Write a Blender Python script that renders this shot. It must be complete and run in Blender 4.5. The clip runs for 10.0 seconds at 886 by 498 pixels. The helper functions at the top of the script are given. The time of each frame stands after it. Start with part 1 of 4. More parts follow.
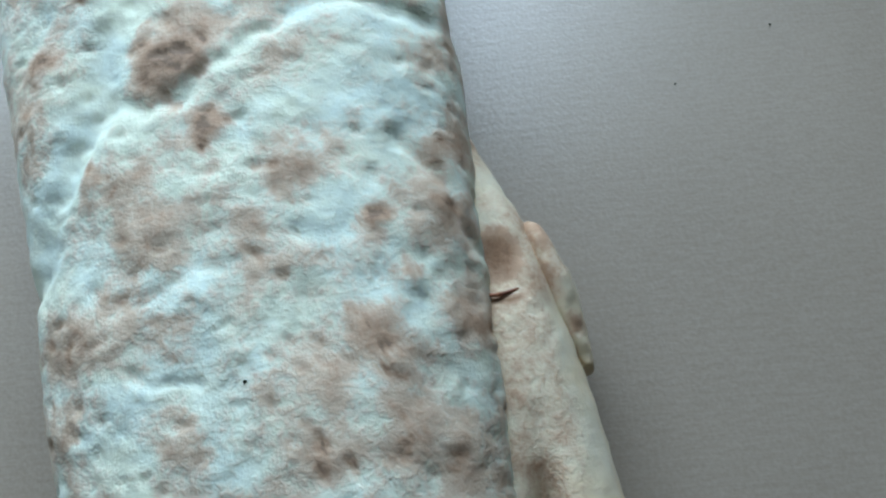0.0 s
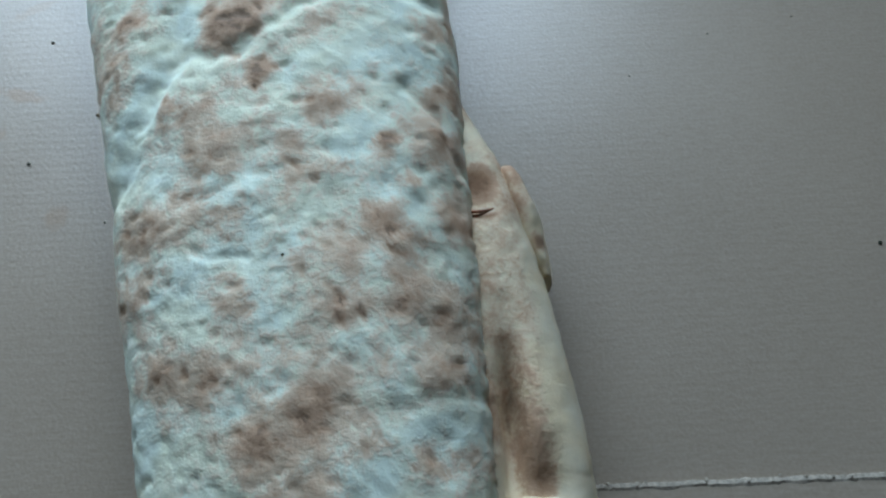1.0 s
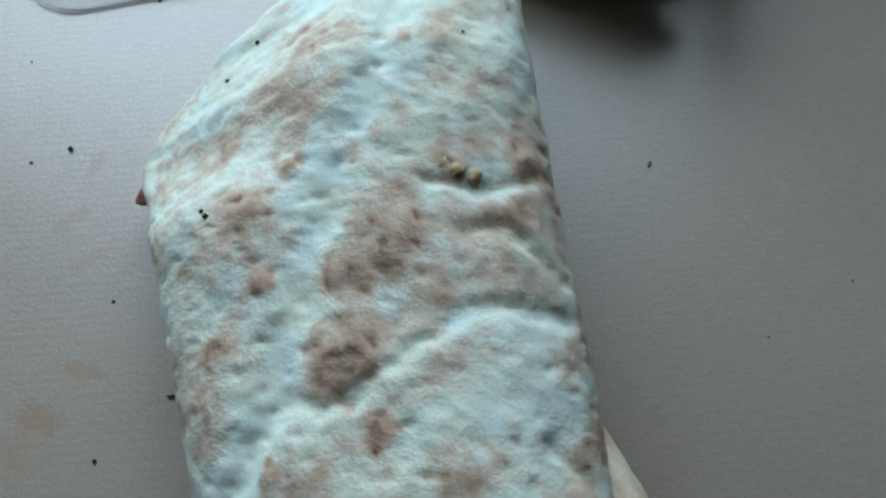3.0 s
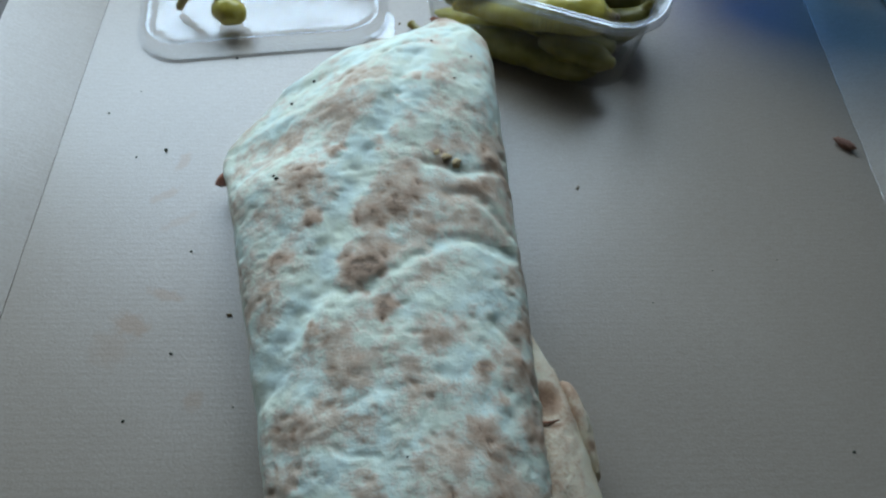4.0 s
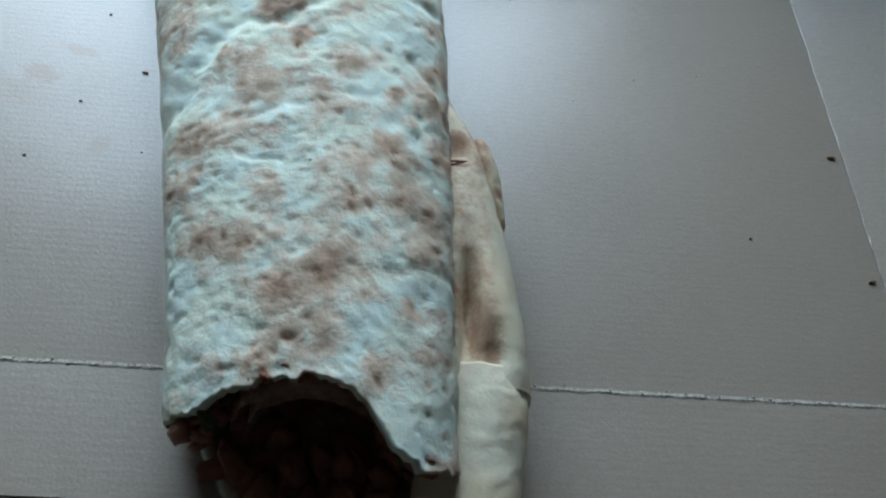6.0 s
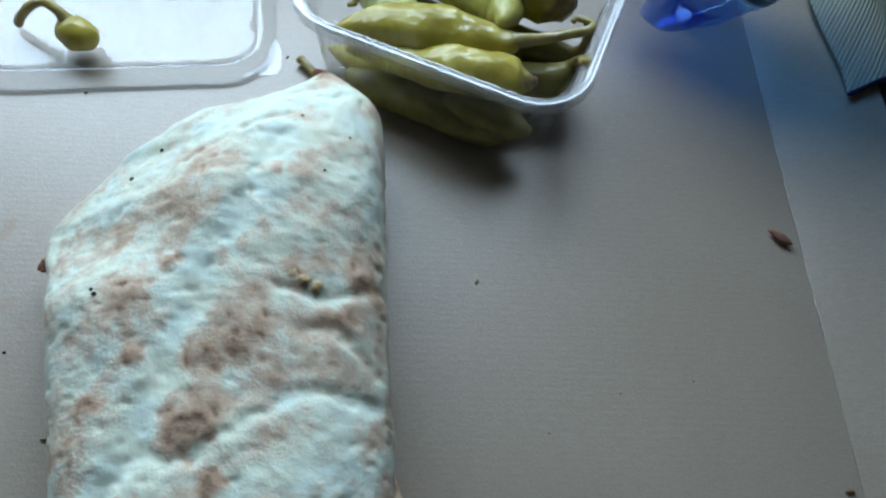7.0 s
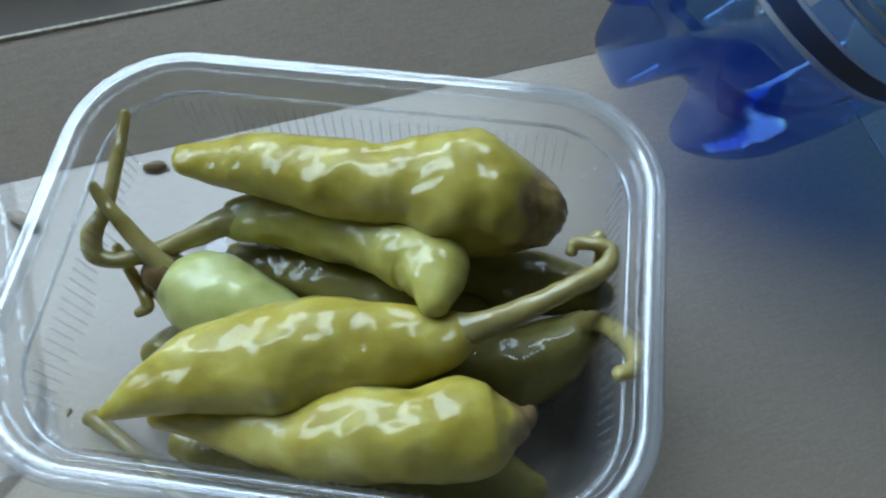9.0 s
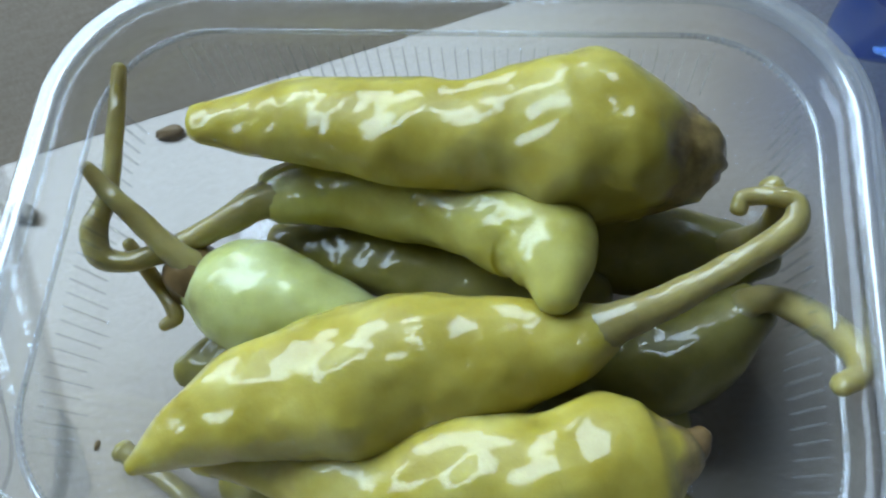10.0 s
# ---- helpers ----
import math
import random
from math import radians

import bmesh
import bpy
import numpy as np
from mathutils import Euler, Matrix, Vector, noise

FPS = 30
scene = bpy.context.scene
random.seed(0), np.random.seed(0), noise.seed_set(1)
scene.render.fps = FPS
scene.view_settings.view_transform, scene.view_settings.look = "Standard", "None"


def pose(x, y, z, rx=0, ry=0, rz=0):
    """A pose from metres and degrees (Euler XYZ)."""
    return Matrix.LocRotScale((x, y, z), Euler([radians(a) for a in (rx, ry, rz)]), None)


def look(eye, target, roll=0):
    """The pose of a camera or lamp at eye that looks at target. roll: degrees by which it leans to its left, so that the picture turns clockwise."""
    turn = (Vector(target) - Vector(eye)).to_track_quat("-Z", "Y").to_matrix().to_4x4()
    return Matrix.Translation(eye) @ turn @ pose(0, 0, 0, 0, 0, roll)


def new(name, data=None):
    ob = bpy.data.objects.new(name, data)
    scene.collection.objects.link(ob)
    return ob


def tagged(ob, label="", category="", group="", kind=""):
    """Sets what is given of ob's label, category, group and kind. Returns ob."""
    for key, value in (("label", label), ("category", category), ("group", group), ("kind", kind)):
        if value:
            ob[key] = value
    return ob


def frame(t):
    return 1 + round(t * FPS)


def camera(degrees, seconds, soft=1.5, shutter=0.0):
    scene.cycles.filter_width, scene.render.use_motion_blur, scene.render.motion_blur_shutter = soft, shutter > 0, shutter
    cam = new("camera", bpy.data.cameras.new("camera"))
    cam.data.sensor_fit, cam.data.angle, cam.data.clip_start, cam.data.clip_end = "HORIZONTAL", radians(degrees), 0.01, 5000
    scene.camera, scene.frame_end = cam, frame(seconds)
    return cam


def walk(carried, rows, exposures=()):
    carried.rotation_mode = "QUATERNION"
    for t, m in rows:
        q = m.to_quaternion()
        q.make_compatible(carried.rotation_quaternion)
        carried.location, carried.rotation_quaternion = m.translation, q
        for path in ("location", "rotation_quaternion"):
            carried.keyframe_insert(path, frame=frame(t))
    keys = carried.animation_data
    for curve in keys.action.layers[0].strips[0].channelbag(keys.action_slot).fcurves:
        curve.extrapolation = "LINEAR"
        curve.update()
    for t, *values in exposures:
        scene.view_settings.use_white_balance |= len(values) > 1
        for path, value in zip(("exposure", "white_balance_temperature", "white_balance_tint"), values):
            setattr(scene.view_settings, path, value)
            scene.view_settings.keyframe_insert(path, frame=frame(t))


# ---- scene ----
cam = camera(61.24, 10.0, soft=2.3)
PATH = [
    (0, (0.02174, -0.01718, 0.19427), (0.01288, 0.08156, -0.08888), -9.90),
    (0.5, (0.00643, -0.05091, 0.22193), (-0.00130, 0.06493, -0.05470), -7.10),
    (1, (0.01980, -0.06458, 0.22591), (0.01687, 0.05211, -0.05045), -3.92),
    (1.5, (0.02487, -0.06317, 0.22296), (0.02504, 0.05692, -0.05195), -2.28),
    (2, (0.03547, -0.04987, 0.23010), (0.03508, 0.07401, -0.04313), -3.40),
    (2.2, (0.04056, -0.03178, 0.22769), (0.03716, 0.09191, -0.04560), -5.27),
    (2.5, (0.02571, 0.00193, 0.21542), (0.02005, 0.12228, -0.05933), -7.79),
    (2.7, (-0.00080, 0.03652, 0.21918), (-0.00637, 0.15083, -0.05813), -7.28),
    (3.8, (-0.01623, -0.03234, 0.29101), (-0.01486, 0.11768, 0.03121), -1.09),
    (4, (-0.01637, -0.06552, 0.29910), (-0.00949, 0.09489, 0.04568), 2.19),
    (4.5, (-0.00761, -0.09428, 0.29258), (0.00642, 0.07070, 0.04241), 5.85),
    (5, (-0.00393, -0.13483, 0.25954), (0.01633, 0.02576, 0.00695), 9.22),
    (5.2, (-0.00005, -0.14598, 0.25585), (0.02271, 0.01252, 0.00216), 10.53),
    (6.3, (0.00175, -0.13772, 0.25315), (0.02893, 0.01493, -0.00367), 12.74),
    (6.5, (0.00336, -0.12199, 0.25758), (0.02922, 0.02784, -0.00104), 12.27),
    (6.8, (0.00819, -0.04343, 0.28220), (0.03491, 0.09855, 0.01927), 12.61),
    (7, (0.01492, 0.02253, 0.29119), (0.04220, 0.16149, 0.02671), 12.25),
    (7.3, (0.02057, 0.09450, 0.30571), (0.04917, 0.23244, 0.04083), 11.84),
    (7.5, (0.01883, 0.11247, 0.29888), (0.04866, 0.25095, 0.03443), 11.56),
    (8, (0.02187, 0.11970, 0.28755), (0.05838, 0.25969, 0.02473), 13.15),
    (8.5, (0.04318, 0.15150, 0.25423), (0.08063, 0.29284, -0.00772), 11.17),
    (8.8, (0.05356, 0.19605, 0.22025), (0.08861, 0.32355, -0.04904), 4.13),
    (9, (0.05992, 0.21118, 0.19865), (0.08325, 0.33295, -0.07453), -3.82),
    (9.5, (0.05110, 0.22830, 0.17548), (0.06219, 0.33781, -0.10359), -11.39),
    (10, (0.05192, 0.23826, 0.16123), (0.05489, 0.34166, -0.12038), -16.60),
]
SIZE = 0.82  # the layout below is drawn larger than life by 1 / SIZE
EXPOSURES = [(0.0, 0.31), (0.5, 0.04), (1.0, -0.04), (2.0, 0.0), (2.5, -0.14), (4.0, -0.33), (4.5, -0.31), (5.0, -0.26), (6.5, 0.2), (7.0, -0.12), (7.5, -0.38), (8.0, -0.42), (8.5, -0.33), (9.0, -0.15), (9.5, 0.04), (10.0, 0.1)]
walk(cam, [(t, look(Vector(eye) * SIZE, Vector(target) * SIZE, roll)) for t, eye, target, roll in PATH], EXPOSURES)

# world, window light and exposure
world = bpy.data.worlds.new("world")
scene.world = world
world.use_nodes = True
wn = world.node_tree.nodes
sky = wn.new("ShaderNodeTexSky")
sky.sky_type, sky.sun_disc = "NISHITA", False
sky.sun_elevation, sky.sun_rotation = radians(48), radians(20)
world.node_tree.links.new(sky.outputs[0], wn["Background"].inputs[0])
wn["Background"].inputs[1].default_value = 0.1
scene.view_settings.exposure = 0.0

WIN_Y, WIN_X0, WIN_X1, WIN_Z0, WIN_Z1 = 0.41, -0.46, 0.19, 0.12, 0.58
lamp = bpy.data.lights.new("window_light", "AREA")
lamp.shape, lamp.size, lamp.size_y = "RECTANGLE", WIN_X1 - WIN_X0, WIN_Z1 - WIN_Z0
lamp.energy, lamp.color = 9.6, (0.59, 0.79, 0.985)
lamp_ob = new("window_light", lamp)
lamp_ob.matrix_world = look(((WIN_X0 + WIN_X1) / 2, WIN_Y + 0.085, (WIN_Z0 + WIN_Z1) / 2), ((WIN_X0 + WIN_X1) / 2, 0.0, (WIN_Z0 + WIN_Z1) / 2))


# materials
def mat(name, rough=0.6, color=(0.5, 0.5, 0.5), spec=0.5):
    m = bpy.data.materials.new(name)
    m.use_nodes = True
    b = m.node_tree.nodes["Principled BSDF"]
    b.inputs["Roughness"].default_value = rough
    b.inputs["Base Color"].default_value = (*color, 1)
    b.inputs["Specular IOR Level"].default_value = spec
    return m, m.node_tree.nodes, m.node_tree.links, b


def noise_tex(n, l, scale, detail=4.0, rough=0.55, stretch=(1, 1, 1)):
    co, mp, t = n.new("ShaderNodeTexCoord"), n.new("ShaderNodeMapping"), n.new("ShaderNodeTexNoise")
    mp.inputs["Scale"].default_value = stretch
    t.inputs["Scale"].default_value, t.inputs["Detail"].default_value, t.inputs["Roughness"].default_value = scale, detail, rough
    l.new(co.outputs["Object"], mp.inputs[0])
    l.new(mp.outputs[0], t.inputs["Vector"])
    return t


def ramp(n, l, src, stops):
    r = n.new("ShaderNodeValToRGB")
    while len(r.color_ramp.elements) < len(stops):
        r.color_ramp.elements.new(0.5)
    for e, (p, c) in zip(r.color_ramp.elements, stops):
        e.position, e.color = p, (*c, 1)
    l.new(src, r.inputs[0])
    return r


def mix(n, l, fac, a, b, mode="MIX"):
    m = n.new("ShaderNodeMix")
    m.data_type, m.blend_type = "RGBA", mode
    for sock, v in ((m.inputs[0], fac), (m.inputs[6], a), (m.inputs[7], b)):
        if isinstance(v, (int, float)):
            sock.default_value = v
        elif isinstance(v, tuple):
            sock.default_value = (*v, 1)
        else:
            l.new(v, sock)
    return m.outputs[2]


def calc(n, l, op, a, b=0.0):
    m = n.new("ShaderNodeMath")
    m.operation = op
    for sock, v in ((m.inputs[0], a), (m.inputs[1], b)):
        if isinstance(v, (int, float)):
            sock.default_value = v
        else:
            l.new(v, sock)
    return m.outputs[0]


def bump(n, l, b, src, strength, dist, prev=None):
    k = n.new("ShaderNodeBump")
    k.inputs["Strength"].default_value, k.inputs["Distance"].default_value = strength, dist
    l.new(src, k.inputs["Height"])
    if prev:
        l.new(prev.outputs[0], k.inputs["Normal"])
    l.new(k.outputs[0], b.inputs["Normal"])
    return k


def cardboard(name, stains=()):
    m, n, l, b = mat(name, 0.39, spec=0.85)
    big, fine, fib = noise_tex(n, l, 9, 3), noise_tex(n, l, 900, 2), noise_tex(n, l, 160, 3, 0.6, (1, 9, 1))
    c = ramp(n, l, big.outputs[0], ((0.3, (0.30, 0.236, 0.178)), (0.7, (0.335, 0.268, 0.206)))).outputs[0]
    c = mix(n, l, 0.22, c, ramp(n, l, fib.outputs[0], ((0.35, (0.24, 0.19, 0.145)), (0.65, (0.41, 0.35, 0.29)))).outputs[0])
    c = mix(n, l, 0.12, c, ramp(n, l, fine.outputs[0], ((0.3, (0.2, 0.16, 0.12)), (0.7, (0.6, 0.52, 0.44)))).outputs[0])
    geo, edge = n.new("ShaderNodeTexCoord"), noise_tex(n, l, 210, 4, 0.65)
    for x, y, rx, ry, turn, k in stains:
        mp, ln = n.new("ShaderNodeMapping"), n.new("ShaderNodeVectorMath")
        mp.vector_type = "TEXTURE"
        mp.inputs["Location"].default_value, mp.inputs["Rotation"].default_value = (x, y, 0), (0, 0, radians(turn))
        mp.inputs["Scale"].default_value = (rx, ry, 1)
        ln.operation = "LENGTH"
        l.new(geo.outputs["Object"], mp.inputs[0])
        l.new(mp.outputs[0], ln.inputs[0])
        d = calc(n, l, "ADD", calc(n, l, "MULTIPLY", edge.outputs[0], 1.9), calc(n, l, "SUBTRACT", ln.outputs["Value"], 1.45))
        f = ramp(n, l, d, ((0.0, (k, k, k)), (0.55, (0, 0, 0))))
        c = mix(n, l, f.outputs[0], c, (0.31, 0.185, 0.105))
    l.new(c, b.inputs["Base Color"])
    flute = n.new("ShaderNodeTexWave")
    flute.bands_direction, flute.inputs["Scale"].default_value = "Y", 105
    flute.inputs["Distortion"].default_value, flute.inputs["Detail"].default_value = 1.6, 3
    co = n.new("ShaderNodeTexCoord")
    l.new(co.outputs["Object"], flute.inputs["Vector"])
    k = bump(n, l, b, flute.outputs[0], 0.02, 0.0006)
    k = bump(n, l, b, fine.outputs[0], 0.25, 0.0003, k)
    bump(n, l, b, big.outputs[0], 0.15, 0.004, k)
    return m


def bread(name, pale, tan, brown, grain=1.0):
    m, n, l, b = mat(name, 0.75, spec=0.25)
    at = n.new("ShaderNodeAttribute")
    at.attribute_name = "toast"
    toast = at.outputs["Fac"]
    mid, fine, pore = noise_tex(n, l, 190, 5, 0.6), noise_tex(n, l, 760, 4, 0.65), noise_tex(n, l, 1700, 2)
    v = calc(n, l, "ADD", toast, calc(n, l, "MULTIPLY", calc(n, l, "SUBTRACT", mid.outputs[0], 0.5), 0.50))
    v = calc(n, l, "ADD", v, calc(n, l, "MULTIPLY", calc(n, l, "SUBTRACT", fine.outputs[0], 0.5), 0.40 * grain))
    deep = tuple(c * 0.5 for c in brown)
    wide = noise_tex(n, l, 42, 3)
    cream = (pale[0] * 1.05, pale[1] * 0.97, pale[2] * 0.87)
    base = ramp(n, l, wide.outputs[0], ((0.42, pale), (0.58, cream))).outputs[0]
    tint = ramp(n, l, v, ((0.20, cream), (0.44, tan), (0.80, brown), (1.0, deep)))
    f = ramp(n, l, v, ((0.16, (0, 0, 0)), (0.50, (1, 1, 1))))
    c = mix(n, l, f.outputs[0], base, tint.outputs[0])
    grit = ramp(n, l, fine.outputs[0], ((0.36, (0.52, 0.46, 0.38)), (0.56, (0.97, 0.96, 0.94)))).outputs[0]
    c = mix(n, l, calc(n, l, "ADD", calc(n, l, "MULTIPLY", f.outputs[0], 0.16), 0.08), c, grit, "MULTIPLY")
    l.new(c, b.inputs["Base Color"])
    b.inputs["Subsurface Weight"].default_value = 0.12
    b.inputs["Subsurface Radius"].default_value = (0.004, 0.003, 0.002)
    b.inputs["Subsurface Scale"].default_value = 0.4
    k = bump(n, l, b, mid.outputs[0], 0.18, 0.0013)
    rough = calc(n, l, "MULTIPLY", fine.outputs[0], calc(n, l, "ADD", f.outputs[0], 0.35))
    k = bump(n, l, b, rough, 0.30, 0.0005, k)
    wrinkle = noise_tex(n, l, 240, 3, 0.55, (0.45, 1.2, 1))
    k = bump(n, l, b, wrinkle.outputs[0], 0.07, 0.0011, k)
    bump(n, l, b, pore.outputs[0], 0.2, 0.0002, k)
    return m


def clear(name, tint, gloss_rough, rim=0.0, veil=0.0, ripples=0.0, lift=1.0):
    m = bpy.data.materials.new(name)
    m.use_nodes = True
    n, l = m.node_tree.nodes, m.node_tree.links
    out = n["Material Output"]
    n.remove(n["Principled BSDF"])
    tr, gl, mx, fr = n.new("ShaderNodeBsdfTransparent"), n.new("ShaderNodeBsdfGlossy"), n.new("ShaderNodeMixShader"), n.new("ShaderNodeLayerWeight")
    tr.inputs[0].default_value = (*tint, 1)
    gl.inputs["Roughness"].default_value = gloss_rough
    fr.inputs["Blend"].default_value = 0.5
    curve = calc(n, l, "MULTIPLY_ADD", calc(n, l, "POWER", fr.outputs["Facing"], 4.5), 0.9)
    curve.node.inputs[2].default_value = 0.045
    fac = calc(n, l, "MINIMUM", calc(n, l, "ADD", calc(n, l, "MULTIPLY", curve, lift), rim), 0.9)
    l.new(fac, mx.inputs[0])
    base = tr.outputs[0]
    if veil:
        df, m2 = n.new("ShaderNodeBsdfDiffuse"), n.new("ShaderNodeMixShader")
        df.inputs[0].default_value = (0.75, 0.77, 0.8, 1)
        m2.inputs[0].default_value = veil
        l.new(tr.outputs[0], m2.inputs[1])
        l.new(df.outputs[0], m2.inputs[2])
        base = m2.outputs[0]
    l.new(base, mx.inputs[1])
    l.new(gl.outputs[0], mx.inputs[2])
    l.new(mx.outputs[0], out.inputs[0])
    if ripples:
        t, t2, k = noise_tex(n, l, 60, 3), noise_tex(n, l, 420, 3), n.new("ShaderNodeBump")
        k.inputs["Strength"].default_value, k.inputs["Distance"].default_value = ripples, 0.002
        l.new(calc(n, l, "ADD", t.outputs[0], calc(n, l, "MULTIPLY", t2.outputs[0], 0.12)), k.inputs["Height"])
        l.new(k.outputs[0], gl.inputs["Normal"])
    return m


def pepper_skin(name, a, b_, c_):
    m, n, l, b = mat(name, 0.42, spec=0.25)
    big, mid, fine = noise_tex(n, l, 92, 1.5, 0.45), noise_tex(n, l, 260, 4, 0.55, (1, 1, 0.6)), noise_tex(n, l, 900, 2)
    c = ramp(n, l, big.outputs[0], ((0.3, a), (0.52, b_), (0.72, c_))).outputs[0]
    c = mix(n, l, 0.22, c, ramp(n, l, mid.outputs[0], ((0.3, tuple(v * 0.6 for v in a)), (0.65, c_))).outputs[0])
    at = n.new("ShaderNodeAttribute")
    at.attribute_name = "scar"
    worn = calc(n, l, "ADD", at.outputs["Fac"], calc(n, l, "MULTIPLY", calc(n, l, "SUBTRACT", mid.outputs[0], 0.5), 0.9))
    skin = ramp(n, l, mid.outputs[0], ((0.35, (0.12, 0.075, 0.028)), (0.62, (0.25, 0.175, 0.07)))).outputs[0]
    f = ramp(n, l, worn, ((0.42, (0, 0, 0)), (0.75, (0.92, 0.92, 0.92))))
    c = mix(n, l, f.outputs[0], c, skin)
    l.new(c, b.inputs["Base Color"])
    b.inputs["Subsurface Weight"].default_value = 0.6
    b.inputs["Subsurface Radius"].default_value = (0.006, 0.005, 0.0015)
    b.inputs["Subsurface Scale"].default_value = 1.0
    b.inputs["Coat Weight"].default_value, b.inputs["Coat Roughness"].default_value = 0.75, 0.04
    dent = noise_tex(n, l, 125, 1.3, 0.36, (1, 1.25, 0.7))
    k = bump(n, l, b, big.outputs[0], 0.24, 0.0045)
    k = bump(n, l, b, dent.outputs[0], 0.30, 0.0016, k)
    k = bump(n, l, b, mid.outputs[0], 0.20, 0.0009, k)
    bump(n, l, b, fine.outputs[0], 0.04, 0.0004, k)
    # the wet film follows the dents of the skin more closely than the flesh below it
    wet = n.new("ShaderNodeBump")
    wet.inputs["Strength"].default_value, wet.inputs["Distance"].default_value = 0.66, 0.0044
    l.new(dent.outputs[0], wet.inputs["Height"])
    l.new(k.outputs[0], wet.inputs["Normal"])
    l.new(wet.outputs[0], b.inputs["Coat Normal"])
    return m


def plain(name, color, rough=0.6, spec=0.5, scale=120, vary=0.25, relief=0.15, dist=0.001):
    m, n, l, b = mat(name, rough, color, spec)
    t = noise_tex(n, l, scale, 5)
    lo, hi = tuple(c * (1 - vary) for c in color), tuple(min(1, c * (1 + vary)) for c in color)
    l.new(ramp(n, l, t.outputs[0], ((0.3, lo), (0.7, hi))).outputs[0], b.inputs["Base Color"])
    bump(n, l, b, t.outputs[0], relief, dist)
    return m


STAINS = ((-0.139, 0.176, 0.003, 0.008, -20, 0.5), (-0.144, 0.155, 0.009, 0.003, 35, 0.45), (-0.135, 0.139, 0.012, 0.0028, 30, 0.3),
          (-0.134, 0.099, 0.0095, 0.0035, -15, 0.5), (-0.146, 0.084, 0.011, 0.006, -25, 0.55), (-0.152, 0.073, 0.011, 0.010, 10, 0.25),
          (-0.113, 0.049, 0.0045, 0.006, -20, 0.35))
M_CARD = cardboard("cardboard")
M_CARD_BASE = cardboard("cardboard_greasy", STAINS)
M_CUT = plain("cut_cardboard_edge", (0.44, 0.385, 0.32), 0.85, 0.2, 700, 0.3, 0.5)
M_BREAD = bread("flatbread", (0.615, 0.695, 0.615), (0.605, 0.495, 0.38), (0.42, 0.275, 0.185))
M_CRUST = bread("flatbread_side", (0.74, 0.66, 0.50), (0.55, 0.37, 0.25), (0.27, 0.15, 0.085), 0.8)
M_CRUMB = plain("bread_inside", (0.50, 0.31, 0.24), 0.8, 0.2, 300, 0.3, 0.5)
M_MEAT = plain("meat", (0.34, 0.12, 0.06), 0.4, 0.5, 260, 0.5, 0.6, 0.002)
# near-black colour that carries the shade inside the bitten hollow
M_SAUCE = plain("shade_dark_filling", (0.07, 0.03, 0.018), 0.45, 0.4, 260, 0.5, 0.6, 0.002)
M_GREEN = plain("salad", (0.10, 0.11, 0.035), 0.4, 0.5, 200, 0.4, 0.4, 0.002)
M_TUB = clear("clear_plastic", (0.985, 0.988, 0.99), 0.05, 0.0, 0.025, 0.18, 0.7)
M_RIM = clear("clear_plastic_rim", (0.97, 0.98, 0.985), 0.10, 0.07, 0.14, 0.1, 1.0)
M_RIB = clear("clear_plastic_rib", (0.985, 0.988, 0.99), 0.1, 0.0, 0.10, 0.0, 0.4)
M_LID = clear("clear_plastic_lid", (0.98, 0.984, 0.988), 0.08, 0.0, 0.04, 0.4, 1.3)
M_BLUE = clear("blue_plastic", (0.54, 0.80, 1.0), 0.06, 0.03, 0.008, 0.25, 1.0)
M_BASE = clear("thick_blue_plastic", (0.36, 0.56, 0.97), 0.06, 0.03, 0.008, 0.25, 1.0)
M_YELLOW = pepper_skin("pepper_yellow", (0.33, 0.258, 0.030), (0.395, 0.323, 0.050), (0.46, 0.402, 0.108))
M_LIME = pepper_skin("pepper_lime", (0.35, 0.35, 0.10), (0.44, 0.46, 0.16), (0.52, 0.56, 0.25))
M_PALE = pepper_skin("pepper_pale", (0.34, 0.295, 0.055), (0.41, 0.375, 0.085), (0.49, 0.465, 0.15))
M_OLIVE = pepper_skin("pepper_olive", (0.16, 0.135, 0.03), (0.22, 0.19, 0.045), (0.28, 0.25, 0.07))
M_STEM = pepper_skin("pepper_stem", (0.20, 0.155, 0.05), (0.28, 0.23, 0.08), (0.36, 0.31, 0.13))
M_CALYX = plain("pepper_calyx", (0.17, 0.105, 0.04), 0.3, 0.5, 150, 0.35, 0.3, 0.001)
M_WHITE = clear("label_white", (0.80, 0.87, 0.95), 0.3, 0.0, 0.48)
M_RED = plain("label_red", (0.40, 0.025, 0.04), 0.35, 0.5, 60, 0.08, 0.03)
M_NAVY = plain("label_navy", (0.03, 0.05, 0.13), 0.4, 0.5, 60, 0.1, 0.03)
M_INK = plain("label_ink", (0.04, 0.04, 0.05), 0.5, 0.4, 60, 0.1, 0.03)
M_BAND = clear("label_tint", (0.88, 0.91, 0.96), 0.2, 0.0, 0.04)
M_FILM = clear("label_blue_print", (0.50, 0.58, 0.72), 0.2, 0.0, 0.05)
M_GREY = plain("label_grey", (0.36, 0.43, 0.50), 0.35, 0.5, 60, 0.05, 0.03)
M_CAP = plain("bottle_cap", (0.05, 0.12, 0.45), 0.4, 0.5, 80, 0.1, 0.1)
M_SPECK = plain("herb_speck", (0.03, 0.035, 0.02), 0.7, 0.3, 500, 0.5, 0.4)
M_CRUMBLE = plain("toasted_crumb", (0.33, 0.17, 0.12), 0.8, 0.2, 500, 0.5, 0.6)
